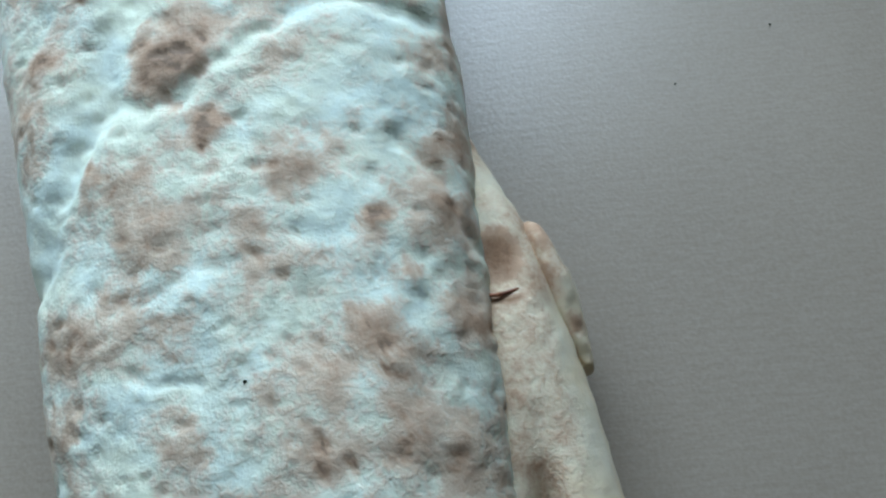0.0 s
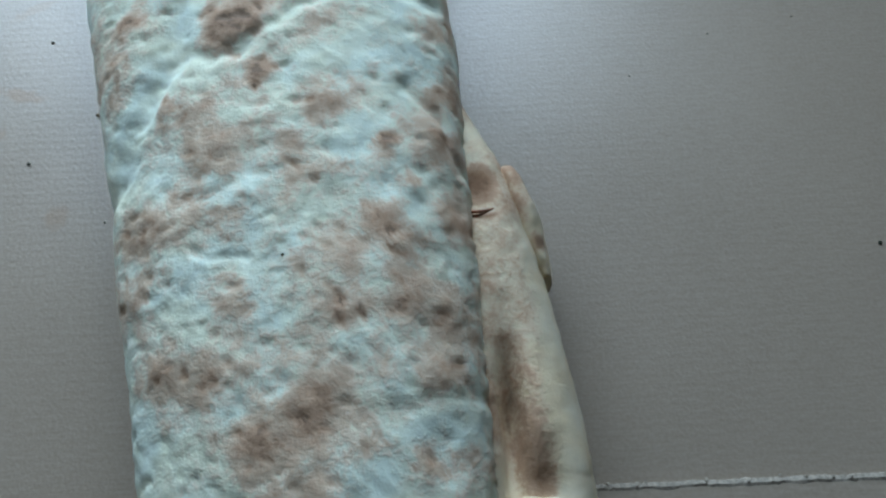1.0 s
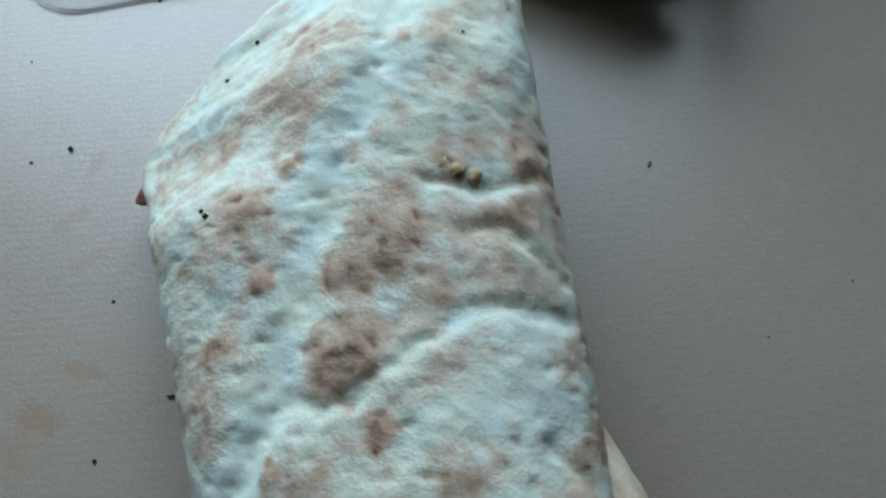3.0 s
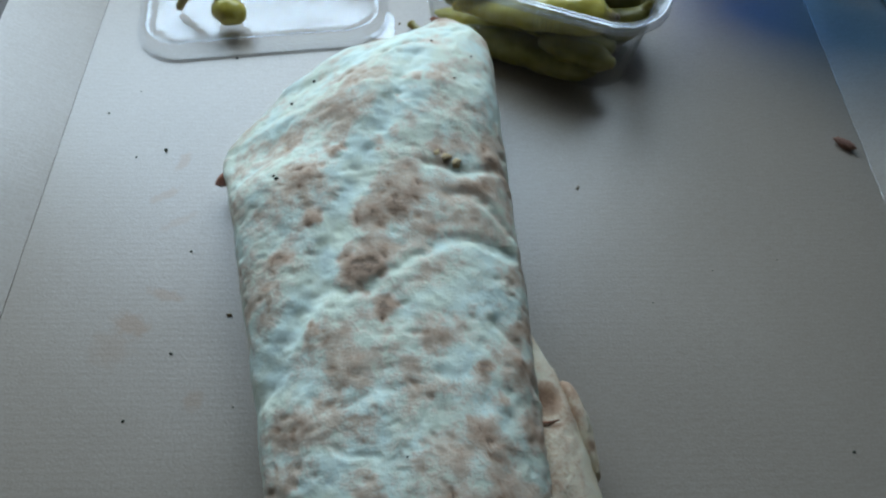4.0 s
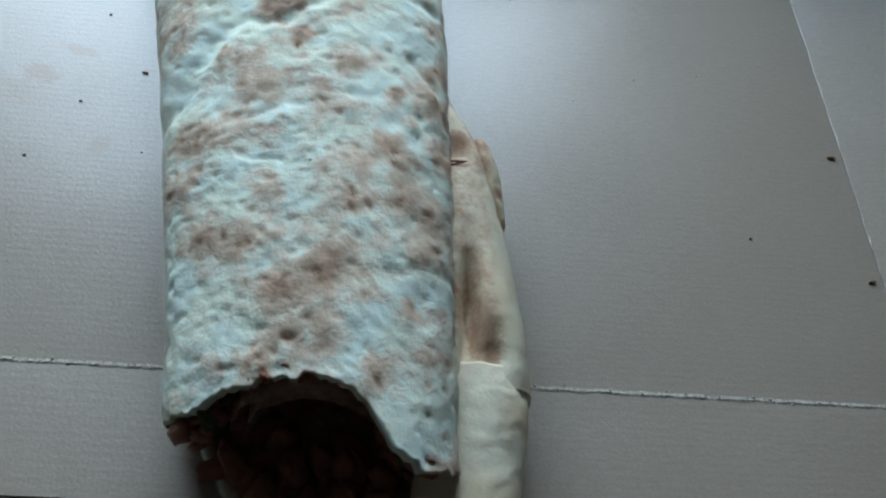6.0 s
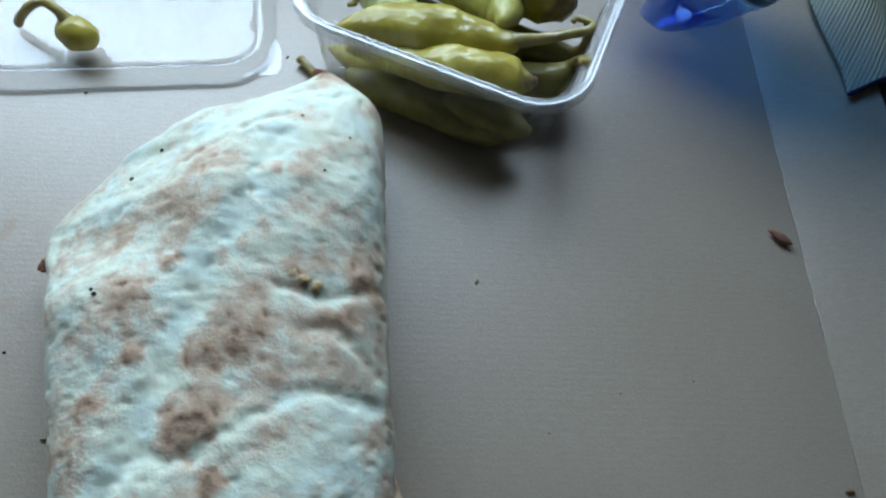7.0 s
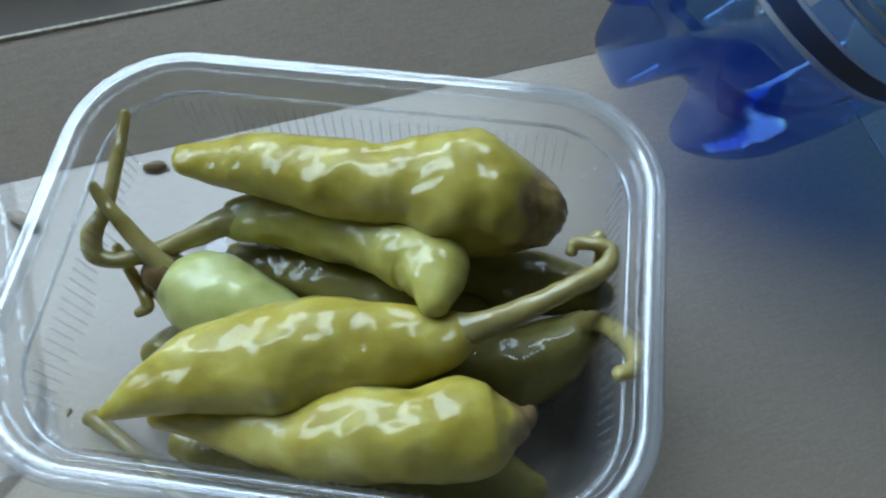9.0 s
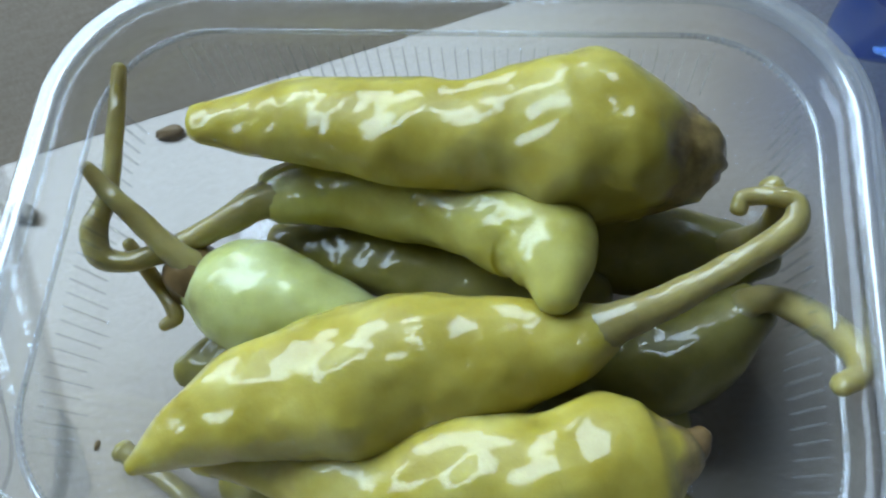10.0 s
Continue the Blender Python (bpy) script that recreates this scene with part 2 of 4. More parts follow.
M_GOLD = plain("fried_crumb", (0.66, 0.47, 0.24), 0.6, 0.4, 350, 0.5, 0.6, 0.001)
M_TABLE = plain("dark_wood", (0.12, 0.095, 0.075), 0.5, 0.4, 14, 0.35, 0.1)
M_WALL = plain("wall_paint", (0.38, 0.355, 0.32), 0.9, 0.2, 20, 0.05, 0.1)
M_FLOOR = plain("floor_boards", (0.30, 0.22, 0.15), 0.5, 0.4, 8, 0.25, 0.1)
M_FRAME = plain("window_paint", (0.75, 0.75, 0.74), 0.4, 0.5, 30, 0.04, 0.05)


def cloth_material():
    m, n, l, b = mat("striped_cloth", 0.9, spec=0.1)
    co, w, w2 = n.new("ShaderNodeTexCoord"), n.new("ShaderNodeTexWave"), n.new("ShaderNodeTexWave")
    mp = n.new("ShaderNodeMapping")
    mp.inputs["Rotation"].default_value = (0, 0, radians(32))
    l.new(co.outputs["Object"], mp.inputs[0])
    for t, s, d in ((w, 150, "X"), (w2, 420, "Y")):
        t.bands_direction, t.inputs["Scale"].default_value, t.inputs["Distortion"].default_value = d, s, 0.8
        l.new(mp.outputs[0], t.inputs["Vector"])
    c = ramp(n, l, w.outputs[0], ((0.25, (0.30, 0.33, 0.27)), (0.75, (0.43, 0.46, 0.38)))).outputs[0]
    c = mix(n, l, 0.3, c, ramp(n, l, w2.outputs[0], ((0.2, (0.22, 0.24, 0.21)), (0.8, (0.58, 0.61, 0.52)))).outputs[0])
    l.new(c, b.inputs["Base Color"])
    k = bump(n, l, b, w.outputs[0], 0.5, 0.001)
    bump(n, l, b, w2.outputs[0], 0.5, 0.0006, k)
    return m


M_CLOTH = cloth_material()
M_HEM = plain("navy_hem", (0.018, 0.022, 0.06), 0.85, 0.2, 400, 0.3, 0.4)


# building helpers
def thing(name, label, category, at=None, group="", kind=""):
    ob = new(name)
    ob.matrix_world = at or Matrix()
    ob.empty_display_size = 0.01
    return tagged(ob, label, category, group, kind)


def part(name, bm, material, parent=None, label="", smooth=True):
    me = bpy.data.meshes.new(name)
    bm.normal_update()
    bm.to_mesh(me)
    bm.free()
    return mesh_part(name, me, material, parent, label, smooth)


def mesh_part(name, me, material, parent=None, label="", smooth=True):
    if not me.materials:
        me.materials.append(material)
    for p in me.polygons:
        p.use_smooth = smooth
    ob = new(name, me)
    if parent:
        ob.parent = parent
    return tagged(ob, label)


def box(bm, lo, hi, bevel=0.0, m=None):
    r = bmesh.ops.create_cube(bm, size=1)
    vs = r["verts"]
    mid, size = (Vector(lo) + Vector(hi)) / 2, Vector(hi) - Vector(lo)
    for v in vs:
        v.co = Vector((v.co.x * size.x, v.co.y * size.y, v.co.z * size.z)) + mid
    if bevel:
        es = list({e for v in vs for e in v.link_edges})
        r = bmesh.ops.bevel(bm, geom=es, offset=bevel, segments=2, affect="EDGES", profile=0.5)
        vs = list({v for f in r["faces"] for v in f.verts} | {v for v in vs if v.is_valid})
    if m is not None:
        for v in vs:
            v.co = m @ v.co
    return bm


def smoothstep(a, b, x):
    t = min(1, max(0, (x - a) / (b - a)))
    return t * t * (3 - 2 * t)


def slab(lo, hi, bevel=0.0):
    return box(bmesh.new(), lo, hi, bevel)


def grid_mesh(name, rows, closed=True, caps=(False, False)):
    """A mesh from an array rows x ring x 3."""
    rows = np.asarray(rows, float)
    a, b = rows.shape[:2]
    faces = []
    for i in range(a - 1):
        for j in range(b if closed else b - 1):
            k = (j + 1) % b
            faces.append((i * b + j, i * b + k, (i + 1) * b + k, (i + 1) * b + j))
    if caps[0]:
        faces.append(tuple(reversed(range(b))))
    if caps[1]:
        faces.append(tuple(range((a - 1) * b, a * b)))
    me = bpy.data.meshes.new(name)
    me.from_pydata(rows.reshape(-1, 3).tolist(), [], faces)
    bm = bmesh.new()
    bm.from_mesh(me)
    bmesh.ops.recalc_face_normals(bm, faces=bm.faces)
    bm.to_mesh(me)
    bm.free()
    return me


def smooth_path(pts, count):
    """Catmull-Rom through points with any number of columns."""
    p = np.asarray(pts, float)
    p = np.vstack([2 * p[0] - p[1], p, 2 * p[-1] - p[-2]])
    out = []
    for s in np.linspace(0, len(p) - 3 - 1e-6, count):
        i, t = int(s), s - int(s)
        a, b, c, d = p[i], p[i + 1], p[i + 2], p[i + 3]
        out.append(0.5 * (2 * b + (c - a) * t + (2 * a - 5 * b + 4 * c - d) * t * t + (3 * b - a - 3 * c + d) * t ** 3))
    return np.array(out)


def tube(name, pts, count=40, ring=20, lump=0.0, freq=60, flat=1.0, ends=True, seed=0.0):
    """A tube through rows (x, y, z, radius), lumpy, with rounded ends."""
    p = smooth_path(pts, count)
    p[:, 3] = np.maximum(p[:, 3], 0.0004)
    rows, side = [], None
    if ends:
        d0, d1 = p[0] - p[1], p[-1] - p[-2]
        heads, tails = [], []
        for q, dirn, acc in ((p[0], d0, heads), (p[-1], d1, tails)):
            u = dirn[:3] / (np.linalg.norm(dirn[:3]) + 1e-9)
            for a in (35, 62, 84):
                acc.append([*(q[:3] + u * q[3] * 0.7 * math.sin(radians(a))), q[3] * math.cos(radians(a))])
        p = np.vstack([heads[::-1], p, tails])
    for i in range(len(p)):
        t = p[min(i + 1, len(p) - 1), :3] - p[max(i - 1, 0), :3]
        t = Vector(t).normalized()
        side = Vector((0, 0, 1)).cross(t) if side is None else side - t * side.dot(t)
        if side.length < 1e-4:
            side = Vector((1, 0, 0)).cross(t)
        side.normalize()
        up = t.cross(side)
        line = []
        for j in range(ring):
            a = 2 * math.pi * j / ring
            c = Vector(p[i, :3])
            d = side * math.cos(a) + up * math.sin(a) * flat
            r = p[i, 3]
            if lump:
                q = (c + d * r) * freq
                r *= 1 + lump * noise.noise(q + Vector((seed, 0, 0))) + 0.30 * lump * noise.noise(q * 2.3 + Vector((0, seed, 5)))
            line.append(c + d * r)
        rows.append(line)
    return grid_mesh(name, [[tuple(v) for v in r] for r in rows], True, (True, True))


# the room round the table
Z_TABLE = -0.0036
RX, RY0, RZ0, RZ1 = 1.7, -2.0, -0.75, 1.6
WY = WIN_Y
tagged(part("floor", slab((-RX, RY0, RZ0 - 0.1), (RX, WY + 0.2, RZ0)), M_FLOOR, smooth=False), "brown wooden floor of the room", "floor", kind="structure")
tagged(part("ceiling", slab((-RX, RY0, RZ1), (RX, WY + 0.2, RZ1 + 0.1)), M_WALL, smooth=False), "grey painted ceiling", "ceiling", kind="structure")
for nm, lo, hi in (("wall_west", (-RX - 0.1, RY0, RZ0), (-RX, WY + 0.2, RZ1)), ("wall_east", (RX, RY0, RZ0), (RX + 0.1, WY + 0.2, RZ1)),
                   ("wall_south", (-RX, RY0 - 0.1, RZ0), (RX, RY0, RZ1))):
    tagged(part(nm, slab(lo, hi), M_WALL, smooth=False), "plain grey-beige painted wall", "wall", kind="structure")
bm = bmesh.new()
for lo, hi in (((-RX, WY, RZ0), (RX, WY + 0.2, WIN_Z0)), ((-RX, WY, WIN_Z1), (RX, WY + 0.2, RZ1)),
               ((-RX, WY, WIN_Z0), (WIN_X0, WY + 0.2, WIN_Z1)), ((WIN_X1, WY, WIN_Z0), (RX, WY + 0.2, WIN_Z1))):
    box(bm, lo, hi)
tagged(part("wall_north", bm, M_WALL, smooth=False), "grey-beige wall with a wide window opening", "wall", kind="structure")
win = thing("window_1", "white painted wide window frame", "window", kind="structure")
bm = bmesh.new()
for lo, hi in (((WIN_X0, WY + 0.02, WIN_Z0), (WIN_X1, WY + 0.07, WIN_Z0 + 0.03)), ((WIN_X0, WY + 0.02, WIN_Z1 - 0.03), (WIN_X1, WY + 0.07, WIN_Z1)),
               ((WIN_X0, WY + 0.02, WIN_Z0 + 0.03), (WIN_X0 + 0.03, WY + 0.07, WIN_Z1 - 0.03)), ((WIN_X1 - 0.03, WY + 0.02, WIN_Z0 + 0.03), (WIN_X1, WY + 0.07, WIN_Z1 - 0.03))):
    box(bm, lo, hi, 0.004)
part("window_frame", bm, M_FRAME, win, smooth=False)

table = thing("table", "dark brown wooden table under the cardboard box", "table")
part("tabletop", slab((-0.75, -0.62, Z_TABLE - 0.03), (0.75, 0.395, Z_TABLE), 0.004), M_TABLE, table, smooth=False)
for x in (-0.68, 0.68):
    for y in (-0.55, 0.33):
        part("leg", slab((x - 0.03, y - 0.03, RZ0), (x + 0.03, y + 0.03, Z_TABLE - 0.03), 0.003), M_TABLE, table, smooth=False)

# the opened cardboard box
X0, X1, Y0, Y1, TH = -0.204, 0.213, -0.046, 0.357, 0.0035
carton = thing("cardboard_box", "opened shallow brown cardboard food box with greasy stains, on the table", "box")


def board(name, corners, thick, material, label="", cuts=(14, 14)):
    """A slightly uneven cardboard panel from four corners (bottom left, bottom right, top right, top left)."""
    a, b, c, d = [Vector(v) for v in corners]
    nrm = (b - a).cross(d - a).normalized()
    bm = bmesh.new()
    sheets = []
    for k in (0, 1):
        rows = []
        for i in range(cuts[1] + 1):
            line = []
            for j in range(cuts[0] + 1):
                u, v = j / cuts[0], i / cuts[1]
                p = a.lerp(b, u).lerp(d.lerp(c, u), v)
                w = 0.0006 * noise.noise(p * 14) * min(1, 6 * min(u, 1 - u, v, 1 - v))
                line.append(bm.verts.new(p + nrm * (w - k * thick)))
            rows.append(line)
        sheets.append(rows)
    for k, rows in enumerate(sheets):
        for i in range(cuts[1]):
            for j in range(cuts[0]):
                q = (rows[i][j], rows[i][j + 1], rows[i + 1][j + 1], rows[i + 1][j])
                bm.faces.new(q if k == 0 else q[::-1])
    t, u = sheets
    for line0, line1 in ((t[0], u[0]), (t[-1][::-1], u[-1][::-1]), ([r[0] for r in t][::-1], [r[0] for r in u][::-1]), ([r[-1] for r in t], [r[-1] for r in u])):
        for i in range(len(line0) - 1):
            bm.faces.new((line0[i + 1], line0[i], line1[i], line1[i + 1]))
    return part(name, bm, material, carton, label, smooth=False)


G = 0.00025
board("base_panel", ((X0 + G, Y0 + G, 0), (X1 - G, Y0 + G, 0), (X1 - G, Y1 - G, 0), (X0 + G, Y1 - G, 0)), TH, M_CARD_BASE, "grease-stained brown base panel", (40, 40))
board("side_panel", ((X0, Y0, 0.0002), (X0, Y1, 0.0002), (X0 - 0.036, Y1, 0.027), (X0 - 0.036, Y0, 0.027)), TH, M_CARD)
board("side_panel", ((X1, Y1, 0.0002), (X1, Y0, 0.0002), (X1 + 0.055, Y0, 0.0141), (X1 + 0.055, Y1, 0.0141)), TH, M_CARD)
board("back_panel", ((X0, Y1 + 0.0005, 0.0002), (X1, Y1 - 0.0025, 0.0002), (X1, Y1 + 0.033, 0.018), (X0, Y1 + 0.033, 0.0285)), TH, M_CARD)
board("hinge_panel", ((X0 - 0.002, Y0 - 0.045, 0.0034), (X1 + 0.004, Y0 - 0.045, 0.0034), (X1 + 0.004, Y0 - G, 0.0006), (X0 - 0.002, Y0 - G, 0.0006)), TH, M_CARD)
board("lid_panel", ((X0 - 0.006, Y0 - 0.45, 0.0), (X1 + 0.008, Y0 - 0.45, 0.0), (X1 + 0.008, Y0 - 0.0458, 0.0030), (X0 - 0.006, Y0 - 0.0458, 0.0030)), TH, M_CARD)
bm = bmesh.new()
box(bm, (0, 0.0, -0.0034), (X1 - X0, 0.0012, 0.0006), 0.0003, Matrix.Translation((X0, Y1 + 0.0325, 0.0285)) @ Matrix.Rotation(radians(1.44), 4, "Y"))
part("cut_edge", bm, M_CUT, carton, "pale cut edge of the back panel", smooth=False)
rnd = random.Random(4)
for y, wide in ((Y0 + 0.0010, 0.0016), (Y0 - 0.0454, 0.0011)):
    rows = []
    for i in range(420):
        x = X0 + (X1 - X0) * i / 419
        w = wide * (1 + 0.35 * noise.noise(Vector((x * 210, y, 0))) + 0.3 * noise.noise(Vector((x * 900, y, 4))))
        h = 0.0005 + 0.0003 * noise.noise(Vector((x * 160, 2, y))) + 0.0003 * noise.noise(Vector((x * 800, 6, y)))
        mid = y - 0.0006 + 0.0003 * noise.noise(Vector((x * 120, 9, y)))
        rows.append([(x, mid - w, -0.001), (x, mid - w, 0.0005), (x, mid - w * 0.3, h + 0.0005), (x, mid + w * 0.4, h + 0.0003), (x, mid + w * 0.55, -0.001)])
    mesh_part("score_edge", grid_mesh("score_edge", rows, True, (True, True)), M_CUT, carton, "pale ragged paper edge along the scored fold", smooth=False)
for x, side in ((X0, -1), (X1, 1)):
    rows = []
    for i in range(300):
        y = Y0 + 0.002 + (Y1 - Y0 - 0.004) * i / 299
        w = 0.0004 * (1 + 0.5 * noise.noise(Vector((y * 190, x, 0))) + 0.4 * noise.noise(Vector((y * 800, x, 4))))
        h = 0.0001 + 0.0004 * noise.noise(Vector((y * 260, 2, x)))
        mid = x + side * (0.0004 + 0.0003 * noise.noise(Vector((y * 120, 9, x))))
        rows.append([(mid - w, y, -0.001), (mid - w, y, 0.0002), (mid, y, h + 0.0003), (mid + w, y, 0.0003), (mid + w, y, -0.001)])
    mesh_part("score_edge", grid_mesh("score_edge", rows, True, (True, True)), M_CARD, carton, "worn paper edge along the side fold", smooth=False)
bm = bmesh.new()
for y, n_ in ((Y0 + 0.0006, 50), (Y0 - 0.0458, 40)):
    for i in range(n_):
        x = X0 + (X1 - X0) * (i + rnd.random()) / n_
        s = rnd.uniform(0.0002, 0.0006)
        m = pose(x, y + rnd.gauss(0, 0.0005), 0.0010, rnd.uniform(-25, 25), rnd.uniform(-25, 25), rnd.uniform(-50, 50))
        box(bm, (-s, -0.0003, -0.0006), (s, 0.0003, rnd.uniform(0.0001, 0.0004)), 0, m)
tagged(part("torn_fibre", bm, M_CUT, carton, "pale torn paper fibres along the scored folds", smooth=False), kind="stuff")

# the flatbread wrap
def arc_section(power, count):
    """(u, s) round a superellipse, evenly spaced: u across, s up (+) or down (-)."""
    a = np.linspace(0, 2 * np.pi, 6001)
    c, s = np.cos(a), np.sin(a)
    u, h = np.sign(c) * np.abs(c) ** (2 / power), np.sign(s) * np.abs(s) ** (2 / power)
    step = np.hypot(np.diff(u) * 0.055, np.diff(h) * 0.028)
    run = np.concatenate([[0], np.cumsum(step)])
    at = np.linspace(0, run[-1], count, endpoint=False)
    return np.interp(at, run, u), np.interp(at, run, h)


LEFT = ((-0.11, -0.060), (-0.073, -0.060), (-0.052, -0.0635), (-0.008, -0.0720), (0.037, -0.0818), (0.07, -0.0900), (0.111, -0.0995), (0.149, -0.1100), (0.160, -0.1130),
        (0.1665, -0.1125), (0.1785, -0.1030), (0.1965, -0.0870), (0.2115, -0.0615), (0.217, -0.0480), (0.226, -0.0325), (0.233, -0.0215), (0.2385, -0.0140))
RIGHT = ((-0.11, 0.031), (-0.087, 0.0305), (-0.039, 0.0292), (0.005, 0.0275), (0.087, 0.0243), (0.14, 0.0200), (0.19, 0.0180), (0.208, 0.0168), (0.217, 0.0160), (0.2215, 0.0132),
         (0.2250, 0.0080), (0.2285, 0.0050), (0.2330, -0.0010), (0.2365, -0.0050), (0.2385, -0.0072))
RIM = ((0.130, 0.014), (0.150, 0.017), (0.163, 0.015), (0.194, 0.023), (0.2105, 0.033), (0.217, 0.039), (0.226, 0.040), (0.2385, 0.034))  # height of the folded edge
TALL = ((-0.11, 0.050), (-0.06, 0.053), (0.0, 0.0565), (0.05, 0.0575), (0.10, 0.059), (0.14, 0.0645), (0.168, 0.0685), (0.19, 0.066), (0.21, 0.058), (0.225, 0.050), (0.234, 0.044), (0.2385, 0.036))
BITE = ((-0.064, -0.0720), (-0.0576, -0.0735), (-0.0495, -0.0747), (-0.0427, -0.0698), (-0.036, -0.068), (-0.0295, -0.0667), (-0.0171, -0.0640), (-0.011, -0.0640), (-0.0065, -0.0655), (-0.0015, -0.0682), (0.0021, -0.0718), (0.006, -0.0770), (0.0098, -0.0822), (0.0204, -0.0893), (0.0315, -0.0873))


def lerp_list(pairs, x):
    p = np.array(pairs)
    return np.interp(x, p[:, 0], p[:, 1])


def wrap_surface(y, u, h, shrink=0.0, drop=0.0):
    """Points of the wrap's skin at length y, across u and height sign h."""
    xl, xr, top = lerp_list(LEFT, y) + shrink, lerp_list(RIGHT, y) - shrink, lerp_list(TALL, y) - shrink - drop
    x = (xl + xr) / 2 + (xr - xl) / 2 * u
    crest = top * (1 - 0.20 * np.clip((0.6 - u) / 1.6, 0, 1) ** 1.25)
    flap = np.clip((y - 0.122) / 0.036, 0, 1)
    flap = flap * flap * (3 - 2 * flap)
    low = 0.014 * (1 - flap) + lerp_list(RIM, y) * flap
    zm = np.minimum(low * (1 - u) / 2 + 0.026 * (1 + u) / 2, top * 0.62)
    # the folded corner thins out to a wedge
    thin = flap * np.clip((0.222 - y) / 0.03, 0, 1) * np.clip((0.05 - u) / 0.95, 0, 1) ** 1.1
    crest = crest * (1 - thin) + (zm + 0.010) * thin
    z = np.where(h > 0, zm + (crest - zm) * h, zm + (zm - 0.0012 - shrink) * h)
    return x, z


CREASES = (
    (((-0.076, 0.036), (-0.066, 0.058), (-0.058, 0.078), (-0.050, 0.106), (-0.040, 0.130), (-0.028, 0.162), (-0.022, 0.185)), 0.0048, 0.0016),
    (((-0.067, 0.055), (-0.060, 0.069), (-0.052, 0.0745), (-0.0455, 0.070), (-0.037, 0.0735), (-0.026, 0.080), (-0.013, 0.089), (-0.003, 0.094), (0.017, 0.090)), 0.0026, 0.0012),
    (((-0.053, 0.026), (-0.043, 0.026), (-0.035, 0.033), (-0.023, 0.033), (-0.013, 0.035), (0.001, 0.039)), 0.0022, 0.0006),
    (((0.006, -0.030), (0.013, -0.0285), (0.020, -0.028), (0.030, -0.026)), 0.0018, 0.0007),
    (((-0.015, 0.127), (0.0, 0.124), (0.010, 0.128), (0.018, 0.134)), 0.0022, 0.0013),
    (((-0.006, 0.112), (0.004, 0.114), (0.010, 0.109), (0.018, 0.101)), 0.0020, 0.0011),
    (((-0.092, 0.150), (-0.072, 0.170), (-0.050, 0.195), (-0.030, 0.212)), 0.0030, 0.0008),
    (((-0.036, 0.191), (-0.0256, 0.1963), (-0.0185, 0.1992)), 0.0016, 0.0017),
    (((-0.0256, 0.2098), (-0.022, 0.2171), (-0.0122, 0.2207)), 0.0018, 0.0013),
    (((-0.0098, 0.2134), (-0.0037, 0.211), (0.0012, 0.2146)), 0.0020, 0.0014),
    (((-0.0549, 0.1793), (-0.0439, 0.1854), (-0.036, 0.191)), 0.0018, 0.0008),
    (((-0.046, 0.012), (-0.039, 0.009), (-0.033, 0.0095)), 0.0010, 0.0007),
    (((0.010, 0.060), (0.018, 0.050), (0.024, 0.036)), 0.0018, 0.0014),
)
TOAST_BACK = ((-0.043, 0.081, 8.5, 1.0), (-0.036, 0.09, 6, 0.7), (-0.028, 0.111, 9, 0.75), (-0.039, 0.105, 7, 0.7), (-0.010, 0.130, 3.5, 0.9), (0.011, 0.133, 4.5, 1.0),
              (-0.054, 0.137, 2.6, 1.1), (-0.036, 0.139, 3.2, 0.8), (-0.049, 0.176, 8, 0.55), (-0.058, 0.163, 7, 0.55), (-0.0225, 0.170, 2.6, 0.95), (-0.011, 0.171, 3.4, 0.6),
              (-0.027, 0.158, 2.6, 0.8), (-0.068, 0.127, 6, 0.6), (-0.062, 0.104, 3, 0.75), (-0.074, 0.089, 3.2, 0.8), (-0.078, 0.075, 6, 0.6), (-0.016, 0.097, 4, 0.6),
              (-0.002, 0.104, 7, 0.6), (0.006, 0.117, 5, 0.6), (-0.020, 0.085, 6, 0.4), (-0.075, 0.150, 6, 0.5), (-0.010, 0.236, 3.5, 1.3))
TOAST_MID = ((-0.05, 0.052, 5.5, 0.85), (-0.059, 0.058, 3.3, 0.7), (-0.043, 0.041, 6.5, 0.6), (-0.031, 0.063, 3.6, 0.9), (-0.013, 0.052, 4.5, 0.6), (-0.018, 0.035, 6, 0.55),
             (0.004, 0.039, 1.9, 0.95), (0.011, 0.027, 2.1, 1.0), (0.004, 0.0175, 4.0, 1.0), (0.008, 0.011, 3.2, 0.8), (-0.012, 0.007, 7, 0.55), (-0.06, 0.021, 6.5, 0.6),
             (-0.049, 0.024, 5.5, 0.6), (-0.037, 0.02, 5, 0.45), (-0.065, 0.004, 5, 0.5), (0.017, 0.044, 4.5, 0.6), (0.018, 0.058, 3.5, 0.6), (0.020, 0.020, 4, 0.5), (-0.03, 0.048, 4, 0.4))
TOAST_FRONT = ((-0.005, -0.006, 5, 0.65), (0.009, -0.003, 5, 0.65), (-0.037, 0.0, 5, 0.45), (-0.041, -0.02, 5, 0.6), (-0.054, -0.019, 6, 0.6), (-0.027, -0.036, 6, 0.55),
               (-0.015, -0.031, 6, 0.6), (-0.011, -0.052, 6, 0.5), (-0.024, -0.053, 5, 0.6), (-0.03, -0.061, 3.4, 0.7), (0.004, -0.063, 5, 0.6), (0.012, -0.042, 4, 0.6),
               (0.017, -0.024, 4, 0.55), (-0.042, -0.06, 3, 0.5), (-0.003, -0.038, 5, 0.45), (0.018, -0.006, 4, 0.5), (0.020, -0.058, 4, 0.4), (-0.055, -0.07, 3, 0.4))


